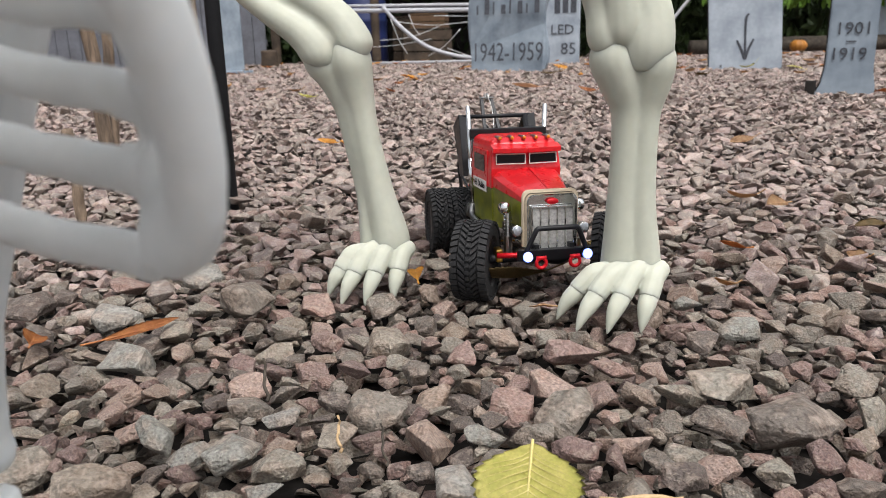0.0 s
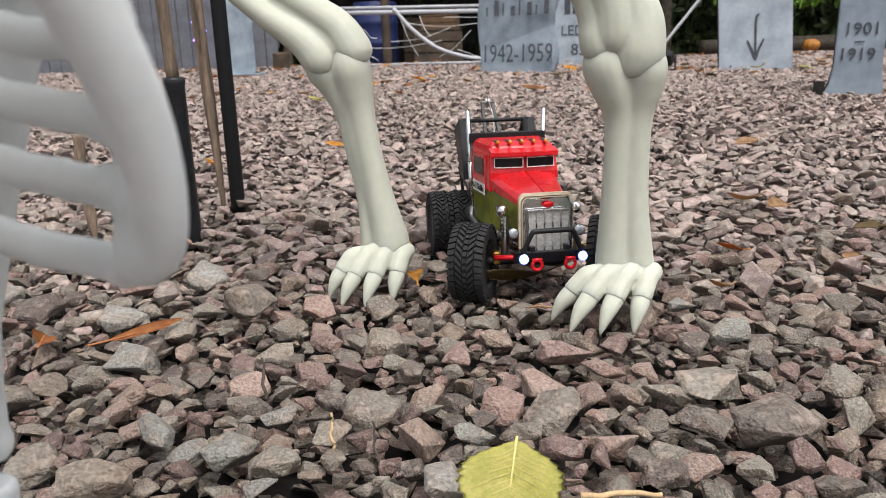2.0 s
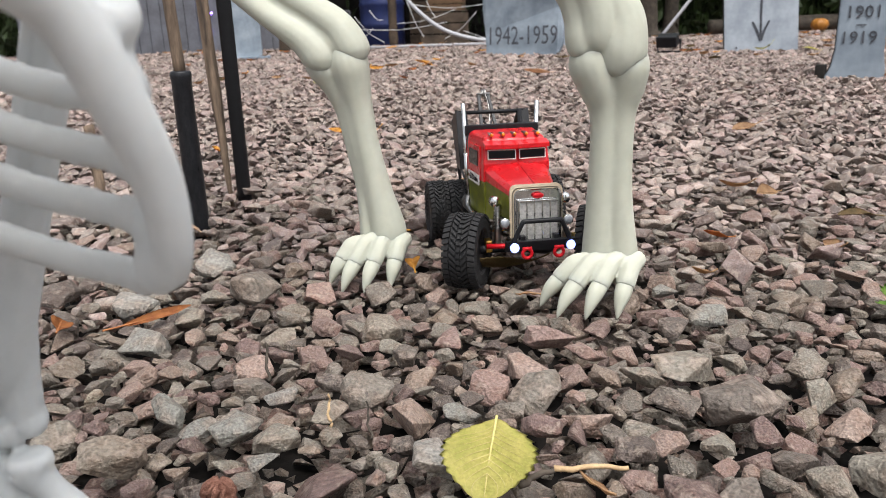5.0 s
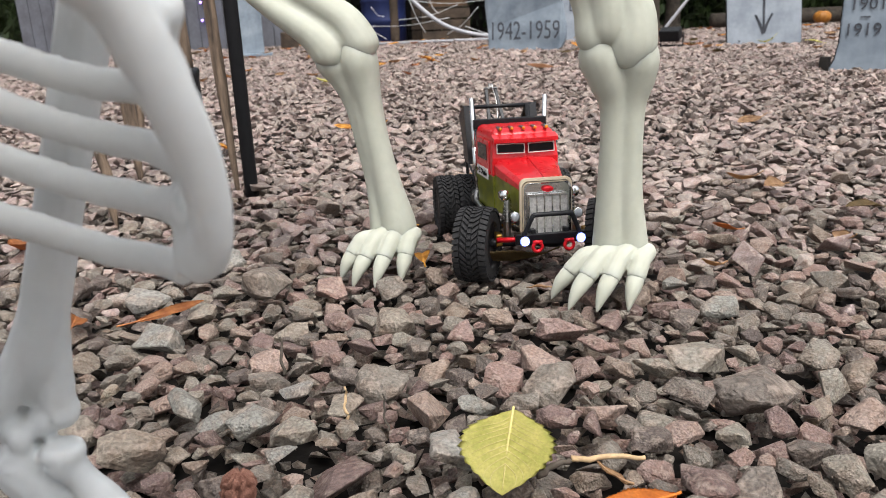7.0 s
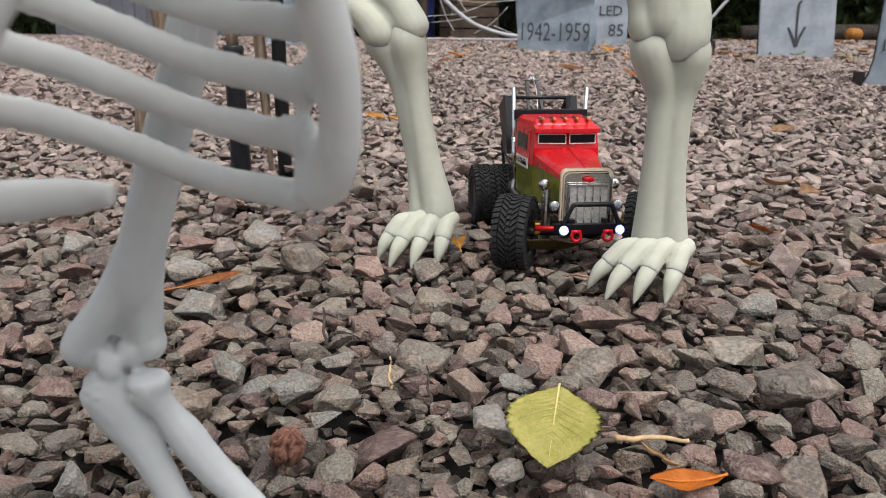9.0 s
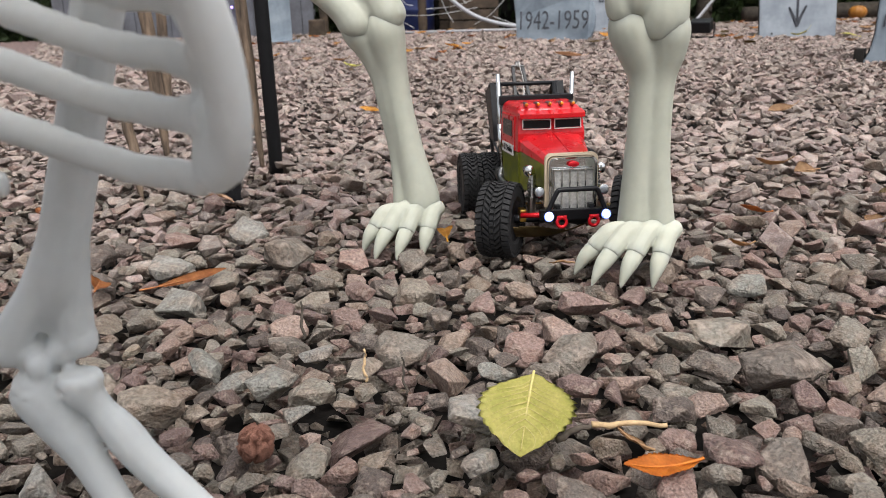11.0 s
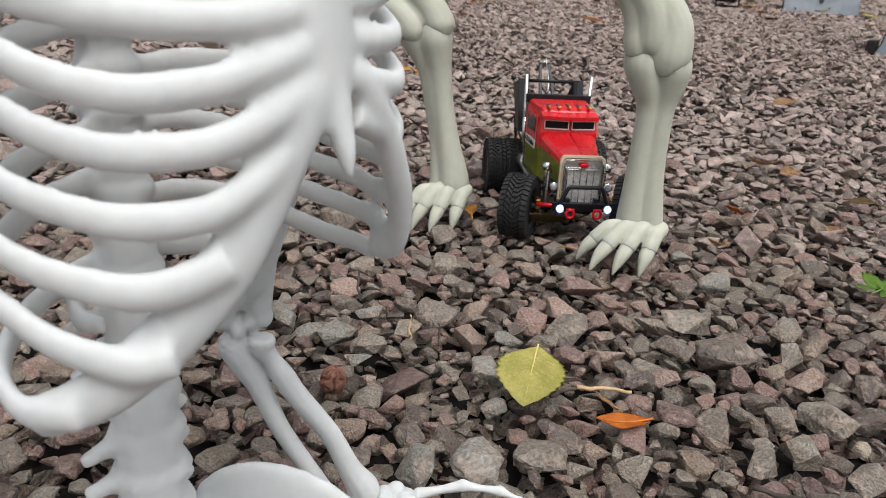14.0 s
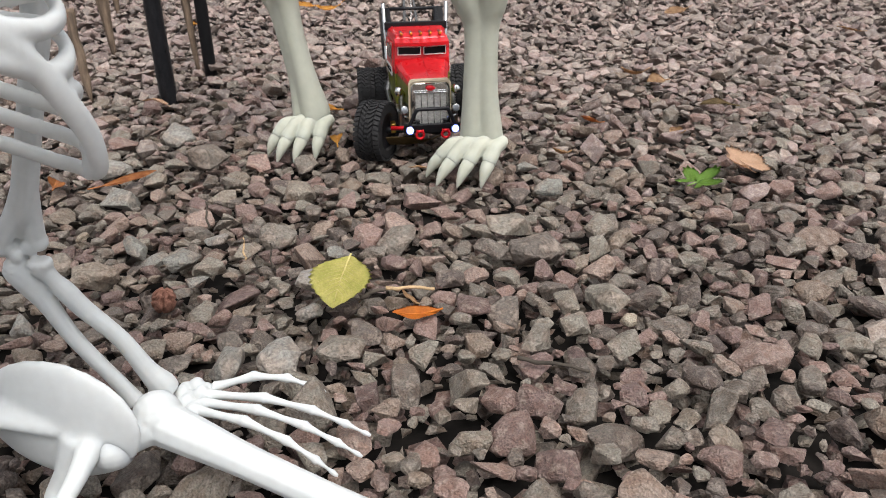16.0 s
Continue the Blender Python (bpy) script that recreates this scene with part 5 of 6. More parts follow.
lamp = thing("flood_lamp", "small black garden flood lamp on the gravel", "flood lamp", m=Matrix.Translation((1.75, 7.1, ground_z(0, 7.1))) @ Matrix.Rotation(radians(-30), 4, "Z"))
part("housing", box(bmesh.new(), -0.09, 0.09, -0.06, 0.05, 0.07, 0.17, 0.012, Matrix.Rotation(radians(20), 4, "X")), BLACK, lamp)
part("bracket", box(bmesh.new(), -0.1, 0.1, -0.02, 0.02, 0.0, 0.02, 0.004), BLACK, lamp)
for s in (-1, 1):
    part("arm", box(bmesh.new(), s * 0.1 - 0.004, s * 0.1 + 0.004, -0.015, 0.015, 0.0, 0.13, 0.002), BLACK, lamp)


def pumpkin(x, y, z, r):
    p = thing("pumpkin", "orange pumpkin lying at the edge of the yard", "pumpkin", "", Matrix.Translation((x, y, z)))
    bm = bmesh.new()
    seg = 40
    rows = [[bm.verts.new((r * math.sin(f) * (1 - 0.09 * abs(math.cos(a * 5))) * math.cos(a), r * math.sin(f) * (1 - 0.09 * abs(math.cos(a * 5))) * math.sin(a), r * 0.75 - r * 0.78 * math.cos(f) * (1 - 0.15 * math.exp(-(math.sin(f) * 3) ** 2)))) for a in [2 * math.pi * k / seg for k in range(seg)]] for f in [0.12 + i * (math.pi - 0.24) / 11 for i in range(12)]]
    for a, b in zip(rows, rows[1:]):
        for k in range(seg):
            bm.faces.new((a[k], a[(k + 1) % seg], b[(k + 1) % seg], b[k]))
    bm.faces.new(rows[0][::-1]), bm.faces.new(rows[-1])
    smooth(part("flesh", bm, PUMPKIN, p))
    bm = bmesh.new()
    sweep(bm, [(0, 0, r * 1.3, 0.03), (0.01, 0, r * 1.5, 0.02), (0.04, 0, r * 1.65, 0.018)], 8)
    smooth(part("stem", bm, BARK, p))


pumpkin(5.62, 13.4, GZ - 0.01, 0.14)
bm = bmesh.new()
lathe(bm, [(0.13, 0), (0.125, 0.05), (0.115, 0.22), (0.12, 0.25), (0.09, 0.262)], 18, Matrix.Translation((-2.72, 11.2, GZ - 0.02)))
plain("tree_stump", "dim brown cut stump at the back of the yard", "stump", bm, PLANK, sm=True)
bm = bmesh.new()
sweep(bm, [(4.0, 14.0, GZ + 0.1, 0.12), (6.0, 14.1, GZ + 0.12, 0.13), (9.5, 14.0, GZ + 0.1, 0.12)], 12)
plain("log", "dark fallen log edging the yard", "log", bm, BARK, sm=True)


# ---- trees and hedge behind ----
def tree(x, y, r, h, lean):
    t = thing("tree", "grey-barked tree at the edge of the yard", "tree", "trees behind the yard", Matrix.Translation((x, y, GZ - 0.05)))
    bm = bmesh.new()
    sweep(bm, [(0, 0, 0, r * 1.5), (lean * 0.1, 0, 0.35, r * 1.08), (lean * 0.4, 0, h * 0.45, r * 0.85), (lean, 0, h, r * 0.4)], 14, (0, 1, 0), 6)
    for v in bm.verts:
        v.co += Vector((1, 1, 0)) * 0.03 * noise.noise(v.co * 4 + Vector((x, 0, 0)))
    for i in range(6):
        a, z = i * 2.4, h * (0.45 + 0.09 * i)
        f = z / h
        sweep(bm, [(lean * f, 0, z, r * 0.4), (lean * f + 0.7 * math.cos(a), 0.7 * math.sin(a), z + 0.5, r * 0.25), (lean * f + 1.5 * math.cos(a), 1.5 * math.sin(a), z + 0.8, r * 0.08)], 8)
    smooth(part("trunk", bm, BARK, t))
    v, f = [], []
    rng = np.random.default_rng(int(abs(x) * 100))
    for i in range(900):
        a, rad, z = rng.uniform(0, 6.28), 1.9 * math.sqrt(rng.uniform(0, 1)), h * rng.uniform(0.5, 1.12)
        c = Vector((lean * z / h + rad * math.cos(a), rad * math.sin(a), z))
        m = Euler(rng.uniform(-1.5, 1.5, 3)).to_matrix() * rng.uniform(0.07, 0.14)
        k = len(v)
        v += [c + m @ Vector(q) for q in ((-1, 0, 0), (0, -0.45, 0.1), (1, 0, 0), (0, 0.45, 0.1))]
        f.append((k, k + 1, k + 2, k + 3))
    me = bpy.data.meshes.new("crown")
    me.from_pydata(v, [], f)
    me.materials.append(FOLIAGE_SUNLIT)
    crown = new("crown", me)
    crown.parent = t


for x, y, r, h, lean in ((2.3, 13.2, 0.16, 5.5, 0.3), (2.95, 14.2, 0.2, 6.0, -0.2), (3.6, 15.2, 0.13, 5.0, 0.1), (8.8, 16.0, 0.2, 6.0, 0.2), (-6.5, 15.5, 0.22, 6.5, 0.3)):
    tree(x, y, r, h, lean)


def leaf_mass(name, label, spots, n, size, mat):
    """A bush as many small leaves inside overlapping clumps."""
    rng = np.random.default_rng(len(spots) * 7 + n)
    v, f = [], []
    for i in range(n):
        c = spots[int(rng.integers(len(spots)))]
        d = rng.normal(0, 1, 3)
        d /= np.linalg.norm(d)
        rad = rng.uniform(0.55, 1.0)
        p = Vector((c[0] + d[0] * c[3] * rad, c[1] + d[1] * c[3] * rad, max(GZ, c[2] + d[2] * c[4] * rad)))
        m = Euler(rng.uniform(-1.6, 1.6, 3)).to_matrix() * (size * rng.uniform(0.6, 1.3))
        k = len(v)
        v += [p + m @ Vector(q) for q in ((-1, 0, 0), (-0.3, -0.42, 0.08), (0.45, -0.38, 0.05), (1, 0, -0.1), (0.45, 0.38, 0.05), (-0.3, 0.42, 0.08))]
        f += [(k, k + 1, k + 2, k + 3), (k, k + 3, k + 4, k + 5)]
    me = bpy.data.meshes.new(name)
    me.from_pydata(v, [], f)
    me.materials.append(mat)
    return tagged(new(name, me), label, "hedge", kind="stuff")


rng = np.random.default_rng(5)
leaf_mass("hedge", "dark green hedge closing the back of the yard", [(x, 16.6 + 0.5 * math.sin(x * 1.3), 0.5 + 1.1 * ((i * 7) % 4), 1.2, 1.0) for i, x in enumerate(np.arange(-13, 17, 0.45))], 30000, 0.13, FOLIAGE_SHADED)
leaf_mass("bush", "bright green leafy bush behind the gravestones", [(4.6 + 0.5 * i, 14.0 + 0.1 * (i % 3), 1.15 + 0.25 * (i % 2), 0.5, 0.35) for i in range(10)], 2600, 0.09, FOLIAGE_SUNLIT)
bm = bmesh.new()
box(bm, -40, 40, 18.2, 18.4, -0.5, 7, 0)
tagged(part("backdrop", bm, FOLIAGE_SHADED), "dark woodland behind the hedge", "woodland", kind="structure")


# ---- fallen leaves and twigs ----
def leaf(label, x, y, length, width, turn, mat, tilt=0.0, roll=0.0, z=0.022, curl=0.12, bend=0.1, teeth=14, lobes=0, group="fallen leaves", vein=None, blunt=0.8, stalk=True, nu=70, nv=8, skew=1.0):
    """A fallen leaf with a saw-toothed edge, raised veins, a fold along the midrib and a stalk."""
    bm = bmesh.new()
    rows = []
    for i in range(nu + 1):
        u = i / nu
        half = width / 2 * (math.sin(math.pi * u ** skew) ** blunt if 0 < u < 1 else 0.0)
        if lobes:
            half *= 0.62 + 0.42 * abs(math.cos(u * math.pi * lobes))
        half *= 1 + 0.13 * ((u * teeth) % 1.0 - 0.5)
        row = []
        for j in range(-nv, nv + 1):
            s = j / nv
            px = half * s
            groove = abs(((u * 9 - abs(s) * 2.9) % 1.0) - 0.5) * 2
            pz = curl * abs(px) + bend * length * (u - 0.5) ** 2 - 0.0011 * (1 - groove) * (0 < abs(s) < 0.96) + 0.003 * noise.noise((px * 50, u * 4, x * 9))
            row.append(bm.verts.new((px, (u - 0.5) * length, pz)))
        rows.append(row)
    for a, b in zip(rows, rows[1:]):
        for k in range(2 * nv):
            bm.faces.new((a[k], a[k + 1], b[k + 1], b[k]))
    bmesh.ops.solidify(bm, geom=bm.faces[:], thickness=0.0006)
    lf = thing("leaf", label, "leaf", group, Matrix.Translation((x, y, ground_z(x, y) + z)) @ Matrix.Rotation(radians(turn), 4, "Z") @ Matrix.Rotation(radians(tilt), 4, "X") @ Matrix.Rotation(radians(roll), 4, "Y"))
    smooth(part("blade", bm, mat, lf))
    bm = bmesh.new()
    sweep(bm, [(0, length * (u - 0.5), bend * length * (u - 0.5) ** 2 + 0.0006, 0.0011 * (1.3 - u)) for u in ((-0.22, -0.1, 0.0, 0.3, 0.6, 0.95) if stalk else (-0.03, 0.0, 0.1, 0.3, 0.6, 0.95))], 6)
    smooth(part("midrib", bm, vein or mat, lf))
    if vein:
        for k in range(1, 10):
            u0 = 0.02 + k * 0.075
            for side in (-1, 1):
                bm = bmesh.new()
                pts = []
                for q in (0.0, 0.35, 0.7, 0.94):
                    u = u0 + q * 0.3
                    half = width / 2 * math.sin(math.pi * min(u, 1) ** skew) ** blunt
                    px = side * q * half
                    pts.append((px, (u - 0.5) * length, curl * abs(px) + bend * length * (u - 0.5) ** 2 + 0.0006 + 0.003 * noise.noise((px * 50, u * 4, x * 9)), 0.0004 * (1.15 - q)))
                sweep(bm, pts, 6, (0, 0, 1), 3)
                part("vein", bm, vein, lf)
    return lf


leaf("large yellow-green leaf with saw-toothed edge on gravel", 0.108, 0.571, 0.097, 0.092, 171, LEAF_YELLOW, tilt=-24, z=0.053, curl=0.14, bend=-0.2, teeth=12, vein=LEAF_VEIN, blunt=0.86, stalk=False, skew=1.04)
leaf("curled orange leaf lying on the gravel", 0.04, 1.65, 0.1, 0.05, 150, LEAF_ORANGE, tilt=8, roll=25, z=0.03)
leaf("narrow orange leaf lying among the stones", 0.08, 1.51, 0.115, 0.035, 62, LEAF_ORANGE, roll=30, z=0.025)
leaf("olive brown curled leaf lying beside the paw", 0.122, 1.215, 0.136, 0.06, 94, LEAF_OLIVE, roll=30, z=0.034, curl=0.35, bend=0.3)
leaf("rust orange leaf curled on the gravel", 0.223, 0.513, 0.068, 0.026, 98, LEAF_RUST_LIT, roll=-14, z=0.032, curl=0.3, bend=0.4, stalk=False)
leaf("dry tan leaf scrap under the twig", 0.207, 0.568, 0.05, 0.012, 35, LEAF_TAN, roll=20, z=0.024, curl=0.4, bend=0.25, stalk=False)
leaf("rust brown leaf strip among the stones", -0.408, 1.02, 0.12, 0.017, -40, LEAF_RUST, roll=40, z=0.025, curl=0.5)
leaf("crumpled rust leaf fragment on the gravel", -0.545, 0.985, 0.05, 0.035, 20, LEAF_RUST, roll=30, z=0.025, curl=0.6)
def lobed_leaf(label, x, y, size, turn, mat, lobes, depth, tilt=0.0, roll=0.0, z=0.03):
    """A palm-shaped fallen leaf: pointed lobes round the stalk, folded a little along their ribs."""
    bm = bmesh.new()
    n = 90
    rings = []
    for k in range(5):
        row = []
        for i in range(n + 1):
            a = -2.5 + 5.0 * i / n
            wave = abs(math.cos(lobes * a / 2)) ** 1.4
            r = size * (1 - depth + depth * wave) * (0.72 + 0.28 * math.cos(a * 0.6)) * (1 + 0.06 * math.sin(a * 31))
            r *= (0.03 + 0.97 * k / 4)
            row.append(bm.verts.new((r * math.sin(a), r * math.cos(a), -0.1 * r * wave + 0.35 * r * r / size + 0.004 * noise.noise((r * 30, a * 2, x * 9)))))
        rings.append(row)
    for p, q in zip(rings, rings[1:]):
        for i in range(n):
            bm.faces.new((p[i], p[i + 1], q[i + 1], q[i]))
    bmesh.ops.solidify(bm, geom=bm.faces[:], thickness=0.0006)
    lf = thing("leaf", label, "leaf", "fallen leaves", Matrix.Translation((x, y, ground_z(x, y) + z)) @ Matrix.Rotation(radians(turn), 4, "Z") @ Matrix.Rotation(radians(tilt), 4, "X") @ Matrix.Rotation(radians(roll), 4, "Y"))
    smooth(part("blade", bm, mat, lf))
    bm = bmesh.new()
    sweep(bm, [(0, size * 0.3, 0.002, 0.0008), (0, 0, 0.001, 0.0011), (0.004, -size * 0.5, 0.004, 0.001)], 6)
    smooth(part("stalk", bm, mat, lf))
    return lf


lobed_leaf("torn green leaf with pointed lobes on gravel", 0.722, 1.018, 0.056, -60, LEAF_GREEN, 5, 0.5, tilt=10, z=0.03)
lobed_leaf("pale peach leaf with shallow lobes on gravel", 0.845, 1.11, 0.062, 40, LEAF_PINK, 5, 0.25, tilt=12, roll=8, z=0.03)
for lx, ly, ln, wd, tn, mt, lb in ((-0.47, 2.93, 0.1, 0.05, 80, LEAF_ORANGE, "orange leaf lying on the gravel"), (-0.82, 4.3, 0.12, 0.06, 70, LEAF_YELLOW, "small yellow leaf lying on the gravel"), (-0.36, 2.85, 0.12, 0.04, 95, LEAF_ORANGE, "narrow orange leaf lying on the gravel"),
                               (-0.85, 2.62, 0.09, 0.05, 40, LEAF_ORANGE, "orange leaf lying on the gravel"), (-0.575, 1.58, 0.09, 0.03, 85, LEAF_PINK, "narrow peach leaf beside the torch"), (-0.86, 1.39, 0.11, 0.06, 70, LEAF_RUST, "rust leaf curled on the gravel"), (0.73, 1.88, 0.1, 0.05, 40, LEAF_TAN, "dry tan leaf lying on the gravel"), (0.79, 1.8, 0.07, 0.045, 110, LEAF_TAN, "dry tan leaf lying on the gravel"),
                               (1.6, 2.5, 0.1, 0.06, 70, LEAF_TAN, "tan leaf lying on the gravel"), (0.725, 4.3, 0.13, 0.06, 80, LEAF_RUST, "rust leaf lying on the gravel"), (2.45, 6.75, 0.16, 0.08, 85, LEAF_YELLOW, "yellow leaf in front of a gravestone"), (2.78, 6.6, 0.16, 0.08, 60, LEAF_YELLOW, "yellow leaf in front of a gravestone"),
                               (-0.38, 4.6, 0.1, 0.06, 30, LEAF_RUST, "rust leaf lying on the gravel"), (0.42, 4.7, 0.2, 0.09, 80, LEAF_PINK, "peach leaf lying on the gravel"), (-0.38, 6.2, 0.2, 0.1, 60, LEAF_ORANGE, "orange leaf lying on the gravel"), (0.9, 1.57, 0.1, 0.04, 95, LEAF_OLIVE, "olive leaf lying on the gravel"),
                               (1.045, 2.78, 0.11, 0.06, 100, LEAF_TAN, "crumpled tan leaf lying on the gravel"), (0.75, 1.33, 0.05, 0.03, 30, LEAF_TAN, "small tan leaf lying on the gravel"), (0.47, 1.19, 0.04, 0.025, 70, LEAF_TAN, "rust leaf fragment among the stones"), (-0.1, 1.5, 0.08, 0.05, 120, LEAF_ORANGE, "orange leaf lying on the gravel"), (0.56, 1.42, 0.06, 0.03, 60, LEAF_RUST, "small rust leaf lying on the gravel"), (0.95, 7.4, 0.2, 0.14, 20, LEAF_ORANGE, "orange leaf lying on the gravel"), (2.15, 3.95, 0.14, 0.05, 85, LEAF_RUST, "rust leaf at the foot of a gravestone"), (2.3, 3.9, 0.12, 0.05, 100, LEAF_RUST, "rust leaf at the foot of a gravestone"), (0.17, 1.1, 0.045, 0.02, 75, LEAF_TAN, "rust leaf fragment by the paw"), (-0.03, 1.28, 0.05, 0.03, 10, LEAF_ORANGE, "orange leaf fragment by the paw")):
    leaf(lb, lx, ly, ln * 0.85, wd, tn, mt, tilt=random.uniform(-14, 14), roll=random.uniform(-26, 26), z=0.026, curl=random.uniform(0.2, 0.6), bend=random.uniform(-0.5, 0.9))
rng = np.random.default_rng(11)
for i in range(150):
    ly = 12.0 - 7.5 * rng.uniform(0, 1) ** 1.5
    lx = rng.uniform(-0.42, 0.52) * ly + 0.1
    leaf("small dry leaf on the far gravel", lx, ly, rng.uniform(0.07, 0.15), rng.uniform(0.04, 0.08), rng.uniform(0, 180), (LEAF_RUST, LEAF_TAN, LEAF_ORANGE, LEAF_OLIVE, LEAF_TAN)[int(rng.integers(5))], roll=rng.uniform(-25, 25), curl=0.4, bend=0.5, z=0.03, group="scattered far leaves", nu=12, nv=3)


def twig(label, a, b, r, mat=STALK):
    bm = bmesh.new()
    a, b = Vector(a), Vector(b)
    pts = [(*(a.lerp(b, f) + Vector((0.004 * noise.noise((f * 4, a.x, 0)), 0.006 * noise.noise((f * 4, a.y, 5)), 0.004 * noise.noise((f * 3, 2, a.x))))), r * (1.15 - 0.4 * f) * (1 + 0.15 * noise.noise((f * 12, 0, b.x)))) for f in [i / 8 for i in range(9)]]
    sweep(bm, pts, 8, (0, 0, 1), 2)
    return plain("twig", label, "twig", bm, mat, sm=True)


twig("pale dry twig lying beside the yellow leaf", (0.17, 0.587, 0.03), (0.243, 0.59, 0.03), 0.0029)
twig("dark bark twig under the yellow leaf", (0.135, 0.565, 0.026), (0.17, 0.587, 0.03), 0.0034, BARK)
twig("thin dry twig lying among the stones", (-0.066, 0.672, 0.028), (-0.069, 0.684, 0.062), 0.0016)
twig("thin brown twig lying on the gravel", (-0.02, 0.66, 0.02), (-0.028, 0.69, 0.05), 0.0014, BARK)
twig("brown twig fragment lying on the gravel", (0.36, 0.43, 0.02), (0.45, 0.405, 0.022), 0.0028, BARK)
twig("thin brown twig standing among the stones", (-0.17, 0.8, 0.02), (-0.18, 0.83, 0.06), 0.002, BARK)
nut = bmesh.new()
bmesh.ops.create_uvsphere(nut, u_segments=60, v_segments=30, radius=1)
for v in nut.verts:
    p = v.co.copy()
    b = math.atan2(p.y, p.x) + 0.5 * noise.noise(p * 2.2)
    flank = (1 - abs(p.z)) ** 0.4
    crack = max(math.exp(-((b - c + math.pi) % (2 * math.pi) - math.pi) ** 2 / w) for c, w in ((-1.3, 0.02), (-2.2, 0.008), (-0.5, 0.008), (-2.8, 0.012), (0.5, 0.012), (2.0, 0.02)))
    p *= 1 - 0.5 * crack * flank + 0.07 * noise.noise(p * 3) + 0.05 * noise.noise(p * 9)
    v.co = Euler((0.25, 0.3, 0)).to_matrix() @ Vector((p.x * 0.0175, p.y * 0.0175, p.z * 0.021)) + Vector((-0.146, 0.538, 0.031))
plain("nut", "split brown nut husk lying on the gravel", "nut", nut, HUSK, sm=True)


# ---- crushed stone ----
def stone_shape(rng, n, worn):
    """A crushed stone about 1 long, flat and angular; worn ones have rubbed edges and a chipped face."""
    bm = bmesh.new()
    ax = np.array([0.5, rng.uniform(0.3, 0.45), rng.uniform(0.18, 0.29)])
    for _ in range(n):
        d = rng.normal(0, 1, 3)
        d /= np.abs(d).max() ** 0.7 * np.linalg.norm(d) ** 0.3
        bm.verts.new(d * ax * rng.uniform(0.84, 1.0))
    hull = bmesh.ops.convex_hull(bm, input=bm.verts)
    bmesh.ops.delete(bm, geom=list({*hull["geom_interior"], *hull["geom_unused"]} & set(bm.verts)), context="VERTS")
    bmesh.ops.dissolve_limit(bm, angle_limit=radians(16), verts=bm.verts, edges=bm.edges)
    if worn:
        bmesh.ops.bevel(bm, geom=bm.edges[:], offset=0.024, segments=1, affect="EDGES", clamp_overlap=True)
    bmesh.ops.triangulate(bm, faces=bm.faces)
    if worn > 1:
        for most in (0.2, 0.15):
            bmesh.ops.subdivide_edges(bm, edges=[e for e in bm.edges if e.calc_length() > most], cuts=1, use_grid_fill=True)
            bmesh.ops.triangulate(bm, faces=bm.faces)
        bmesh.ops.smooth_vert(bm, verts=bm.verts, factor=0.12, use_axis_x=True, use_axis_y=True, use_axis_z=True)
    off = Vector((n, ax[1] * 50, ax[2] * 90))
    for v in bm.verts:
        v.co *= 1 + 0.08 * noise.noise(v.co * 3.5 + off) + (0.045 * noise.noise(v.co * 10 + off) if worn > 1 else 0)
    bm.verts.index_update()
    out = np.array([v.co[:] for v in bm.verts]), np.array([[v.index for v in f.verts] for f in bm.faces])
    bm.free()
    return out


rng = np.random.default_rng(3)
CHIPPED = [stone_shape(rng, int(rng.integers(11, 19)), 2) for _ in range(40)]
FINE = [stone_shape(rng, int(rng.integers(9, 15)), 1) for _ in range(28)]
ROUGH = [stone_shape(rng, 8, 0) for _ in range(30)]


def stone_field(name, label, places, shapes, mat, tilt=0.2):
    """Many stones joined into one object: places are x, y, z, size."""
    vs, fs, off = [], [], 0
    for x, y, z, s in places:
        v, f = shapes[int(rng.integers(len(shapes)))]
        m = np.array(Euler((rng.normal(0, tilt), rng.normal(0, tilt), rng.uniform(0, 6.28))).to_matrix())
        vs.append(v @ m.T * s + np.array([x, y, z]))
        fs.append(f + off)
        off += len(v)
    vs, fs = np.concatenate(vs), np.concatenate(fs)
    me = bpy.data.meshes.new(name)
    me.vertices.add(len(vs))
    me.vertices.foreach_set("co", vs.ravel())
    me.loops.add(fs.size)
    me.loops.foreach_set("vertex_index", fs.ravel())
    me.polygons.add(len(fs))
    me.polygons.foreach_set("loop_start", np.arange(0, fs.size, 3))
    me.polygons.foreach_set("loop_total", np.full(len(fs), 3))
    me.polygons.foreach_set("use_smooth", np.zeros(len(fs), dtype=bool))
    me.update(calc_edges=True)
    me.materials.append(mat)
    ob = new(name, me)
    ob.parent = ground
    return tagged(ob, label, kind="stuff")


def scatter(x_of, y0, y1, step, size, lift):
    out = []
    y = y0
    while y < y1:
        a, b = x_of(y)
        x = a
        while x < b:
            s = step * size * math.exp(rng.normal(0, 0.3))
            px, py = x + rng.uniform(-0.4, 0.4) * step, y + rng.uniform(-0.4, 0.4) * step
            out.append((px, py, ground_z(px, py) + rng.uniform(*lift) * s, s))
            x += step
        y += step * 0.82
    return out


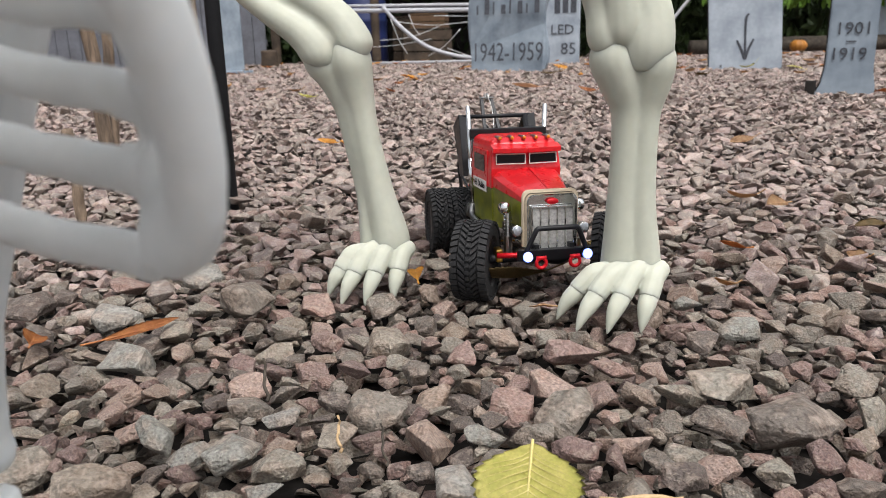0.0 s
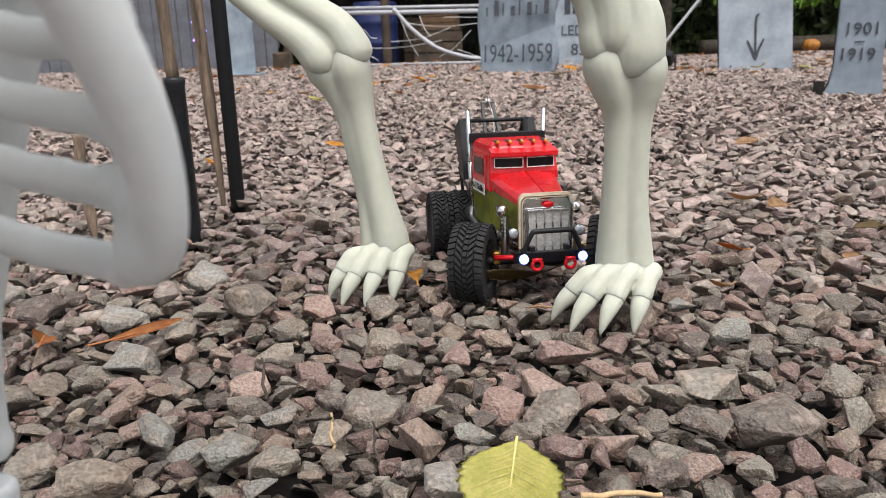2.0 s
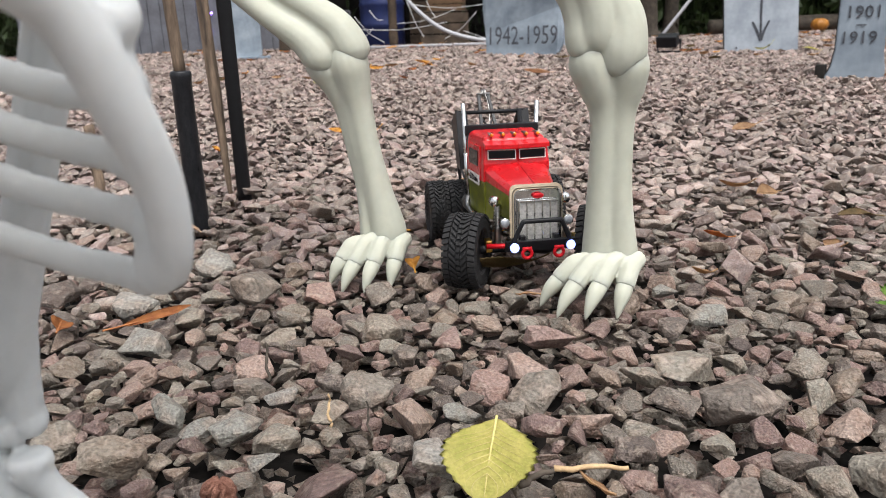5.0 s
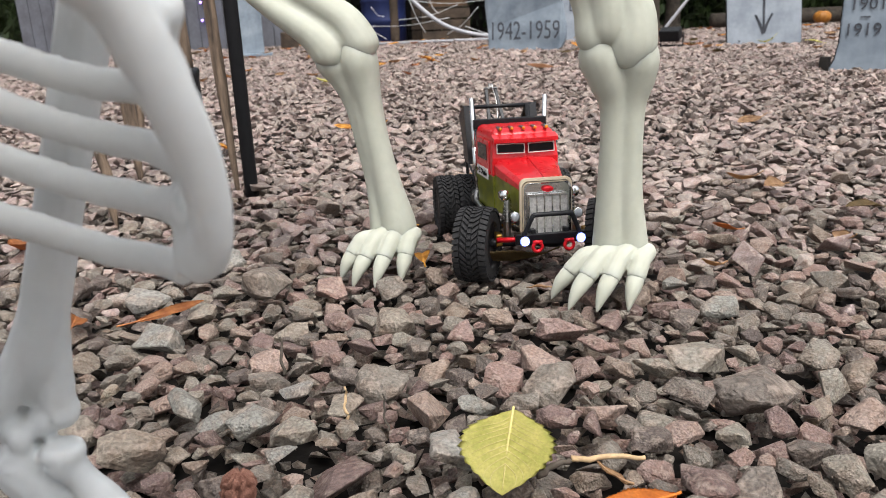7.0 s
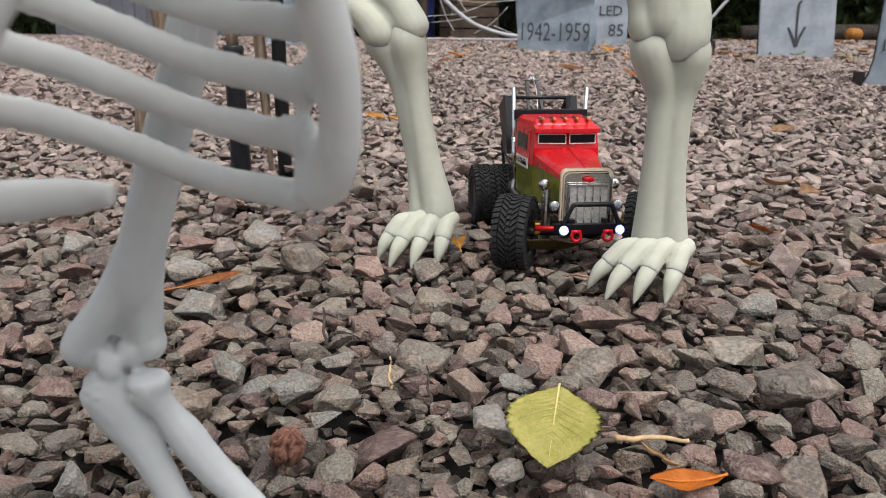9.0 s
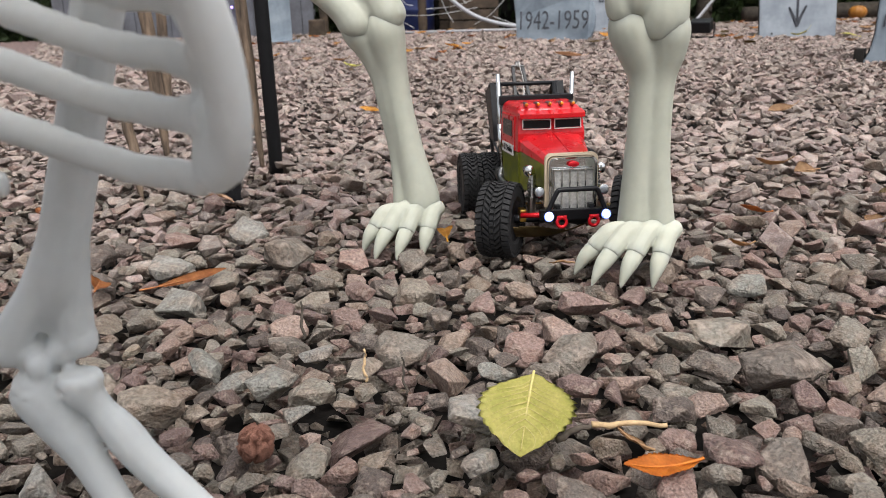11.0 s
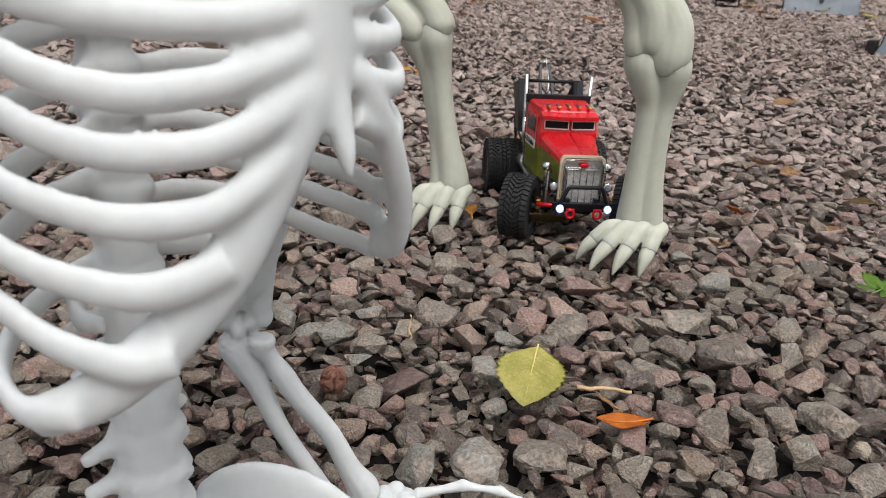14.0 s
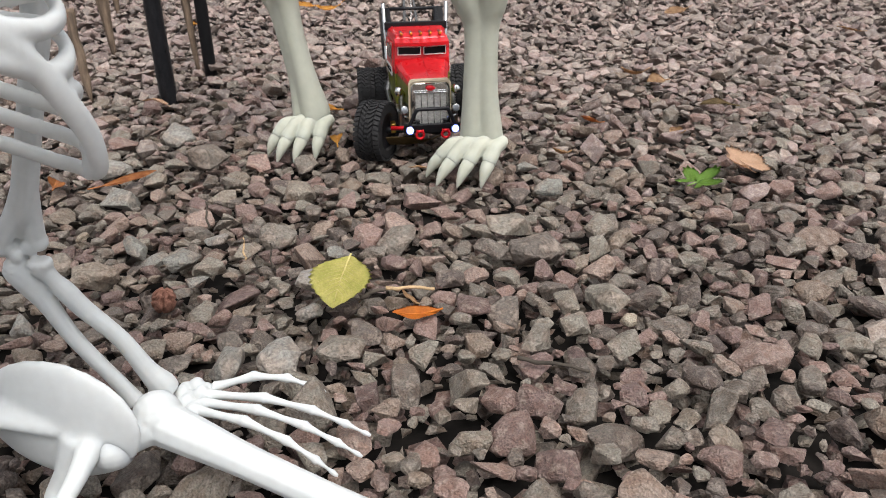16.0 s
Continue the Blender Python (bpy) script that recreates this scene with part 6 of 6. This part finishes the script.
def packed(inside, box4, sizes, lift, held):
    """Stones laid beside one another, the large ones first, small ones filling what is left between them."""
    x0, x1, y0, y1 = box4
    cell, grid, out = 0.05, {}, []
    for x, y, d, _ in held:
        grid.setdefault((int(x // cell), int(y // cell)), []).append((x, y, d))
    for s, tries in sizes:
        for _ in range(tries):
            x, y = rng.uniform(x0, x1), rng.uniform(y0, y1)
            if not inside(x, y):
                continue
            d = s * math.exp(rng.normal(0, 0.16))
            ci, cj = int(x // cell), int(y // cell)
            if any((x - qx) ** 2 + (y - qy) ** 2 < (0.36 * (d + qd)) ** 2 for a in (-1, 0, 1) for b in (-1, 0, 1) for qx, qy, qd in grid.get((ci + a, cj + b), ())):
                continue
            grid.setdefault((ci, cj), []).append((x, y, d))
            out.append((x, y, ground_z(x, y) + rng.uniform(*lift) * d, d))
    return out


# single stones that stand out by their size or colour
MARKED = ((-0.395, 0.785, 0.03, CREAM_STONE), (0.523, 0.545, 0.036, CREAM_STONE), (0.682, 0.918, 0.026, CREAM_STONE), (-0.43, 1.33, 0.095, PALE_STONE), (-0.49, 1.1, 0.095, PALE_STONE), (-0.39, 0.948, 0.086, PALE_STONE), (-0.75, 1.23, 0.103, PALE_STONE), (-0.33, 0.5, 0.065, PALE_STONE),
          (0.045, 0.632, 0.086, PALE_STONE), (0.065, 0.545, 0.060, PALE_STONE), (-0.018, 0.406, 0.073, PALE_STONE), (0.05, 0.425, 0.082, PALE_STONE), (0.077, 0.735, 0.053, PALE_STONE), (-0.149, 0.775, 0.056, PALE_STONE), (-0.181, 0.697, 0.065, PALE_STONE), (-0.274, 0.735, 0.073, PALE_STONE), (-0.225, 0.7, 0.052, PALE_STONE),
          (-0.13, 0.63, 0.043, PALE_STONE), (0.44, 1.02, 0.069, PALE_STONE), (0.4, 1.14, 0.052, PALE_STONE), (0.195, 0.945, 0.085, GRAVEL), (0.27, 0.968, 0.07, GRAVEL), (-0.18, 1.145, 0.085, GRAVEL), (0.36, 0.845, 0.1, GRAVEL), (0.4, 0.745, 0.1, GRAVEL), (0.17, 0.78, 0.085, GRAVEL), (-0.29, 1.17, 0.12, GRAVEL), (0.5, 0.6, 0.09, GRAVEL))


def near(y):
    return -0.5 - 0.5 * max(0, y), 0.62 + 0.5 * max(0, y)


low = scatter(near, -0.1, 2.5, 0.04, 1.2, (-0.98, -0.72))
low += scatter(near, -0.1, 2.5, 0.032, 0.9, (-1.6, -0.95))
top = packed(lambda x, y: near(y)[0] < x < near(y)[1], (-1.8, 1.9, -0.1, 2.5), ((0.07, 300), (0.058, 3000), (0.047, 16000), (0.038, 26000), (0.029, 30000), (0.021, 30000)), (-0.16, 0.24), MARKED)


def in_front(p):
    return 0.42 < p[1] < 1.25 and -0.45 < p[0] < 0.62 and p[3] > 0.036


parts = [p for p in top if in_front(p)]
chosen = {int(i) for i in rng.permutation(len(parts))[:300]}
singles = [p for i, p in enumerate(parts) if i in chosen]
rest = [p for i, p in enumerate(parts) if i not in chosen] + [p for p in top if not in_front(p)]
# the light-toned copy takes over with distance, brightening the middle of the yard
lightened = [p for p in rest if rng.uniform(0, 1) < (p[1] - 0.9) / 1.3]
kept = set(lightened)
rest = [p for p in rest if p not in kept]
stone_field("gravel_bed", "layer of crushed mauve gravel", low, ROUGH, GRAVEL)
stone_field("middle_gravel", "crushed mauve gravel", [p for p in rest if p[1] > 1.2], FINE, GRAVEL)
stone_field("dusty_gravel", "lightened crushed mauve gravel", lightened, FINE, FAR_LIGHT_GRAVEL)
stone_field("near_gravel", "rough crushed mauve gravel", [p for p in rest if p[1] <= 1.2], CHIPPED, GRAVEL)
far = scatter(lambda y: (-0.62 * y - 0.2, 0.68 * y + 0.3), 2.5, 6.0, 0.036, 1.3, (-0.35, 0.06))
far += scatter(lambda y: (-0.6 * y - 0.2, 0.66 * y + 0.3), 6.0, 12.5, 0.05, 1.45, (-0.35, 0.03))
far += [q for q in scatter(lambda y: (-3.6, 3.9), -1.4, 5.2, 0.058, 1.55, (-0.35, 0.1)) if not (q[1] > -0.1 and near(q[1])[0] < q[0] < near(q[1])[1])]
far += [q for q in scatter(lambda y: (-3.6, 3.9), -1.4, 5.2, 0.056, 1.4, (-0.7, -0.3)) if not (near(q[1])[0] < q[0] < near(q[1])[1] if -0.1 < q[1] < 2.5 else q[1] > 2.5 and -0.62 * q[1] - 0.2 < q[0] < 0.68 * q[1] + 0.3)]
stone_field("far_gravel", "lightened crushed mauve gravel further back", far, ROUGH, FAR_LIGHT_GRAVEL, 0.26)

stone_meshes = []
for i, (v, f) in enumerate(CHIPPED):
    me = bpy.data.meshes.new("stone")
    me.from_pydata((v * 0.05).tolist(), [], f.tolist())
    me.materials.append(GRAVEL)
    stone_meshes.append(me)


def stone(x, y, z, s, mat=None):
    me = stone_meshes[int(rng.integers(len(stone_meshes)))]
    if mat:
        me = me.copy()
        me.materials[0] = mat
    ob = new("stone", me)
    ob.parent = ground
    ob.matrix_basis = Matrix.LocRotScale((x, y, z), Euler((rng.normal(0, 0.2), rng.normal(0, 0.2), rng.uniform(0, 6.28))), (s * 20,) * 3)
    return ob


for p in singles:
    stone(*p)
for x, y, s, mt in MARKED:
    stone(x, y, ground_z(x, y) + 0.006 + s * 0.1, s, mat=mt)
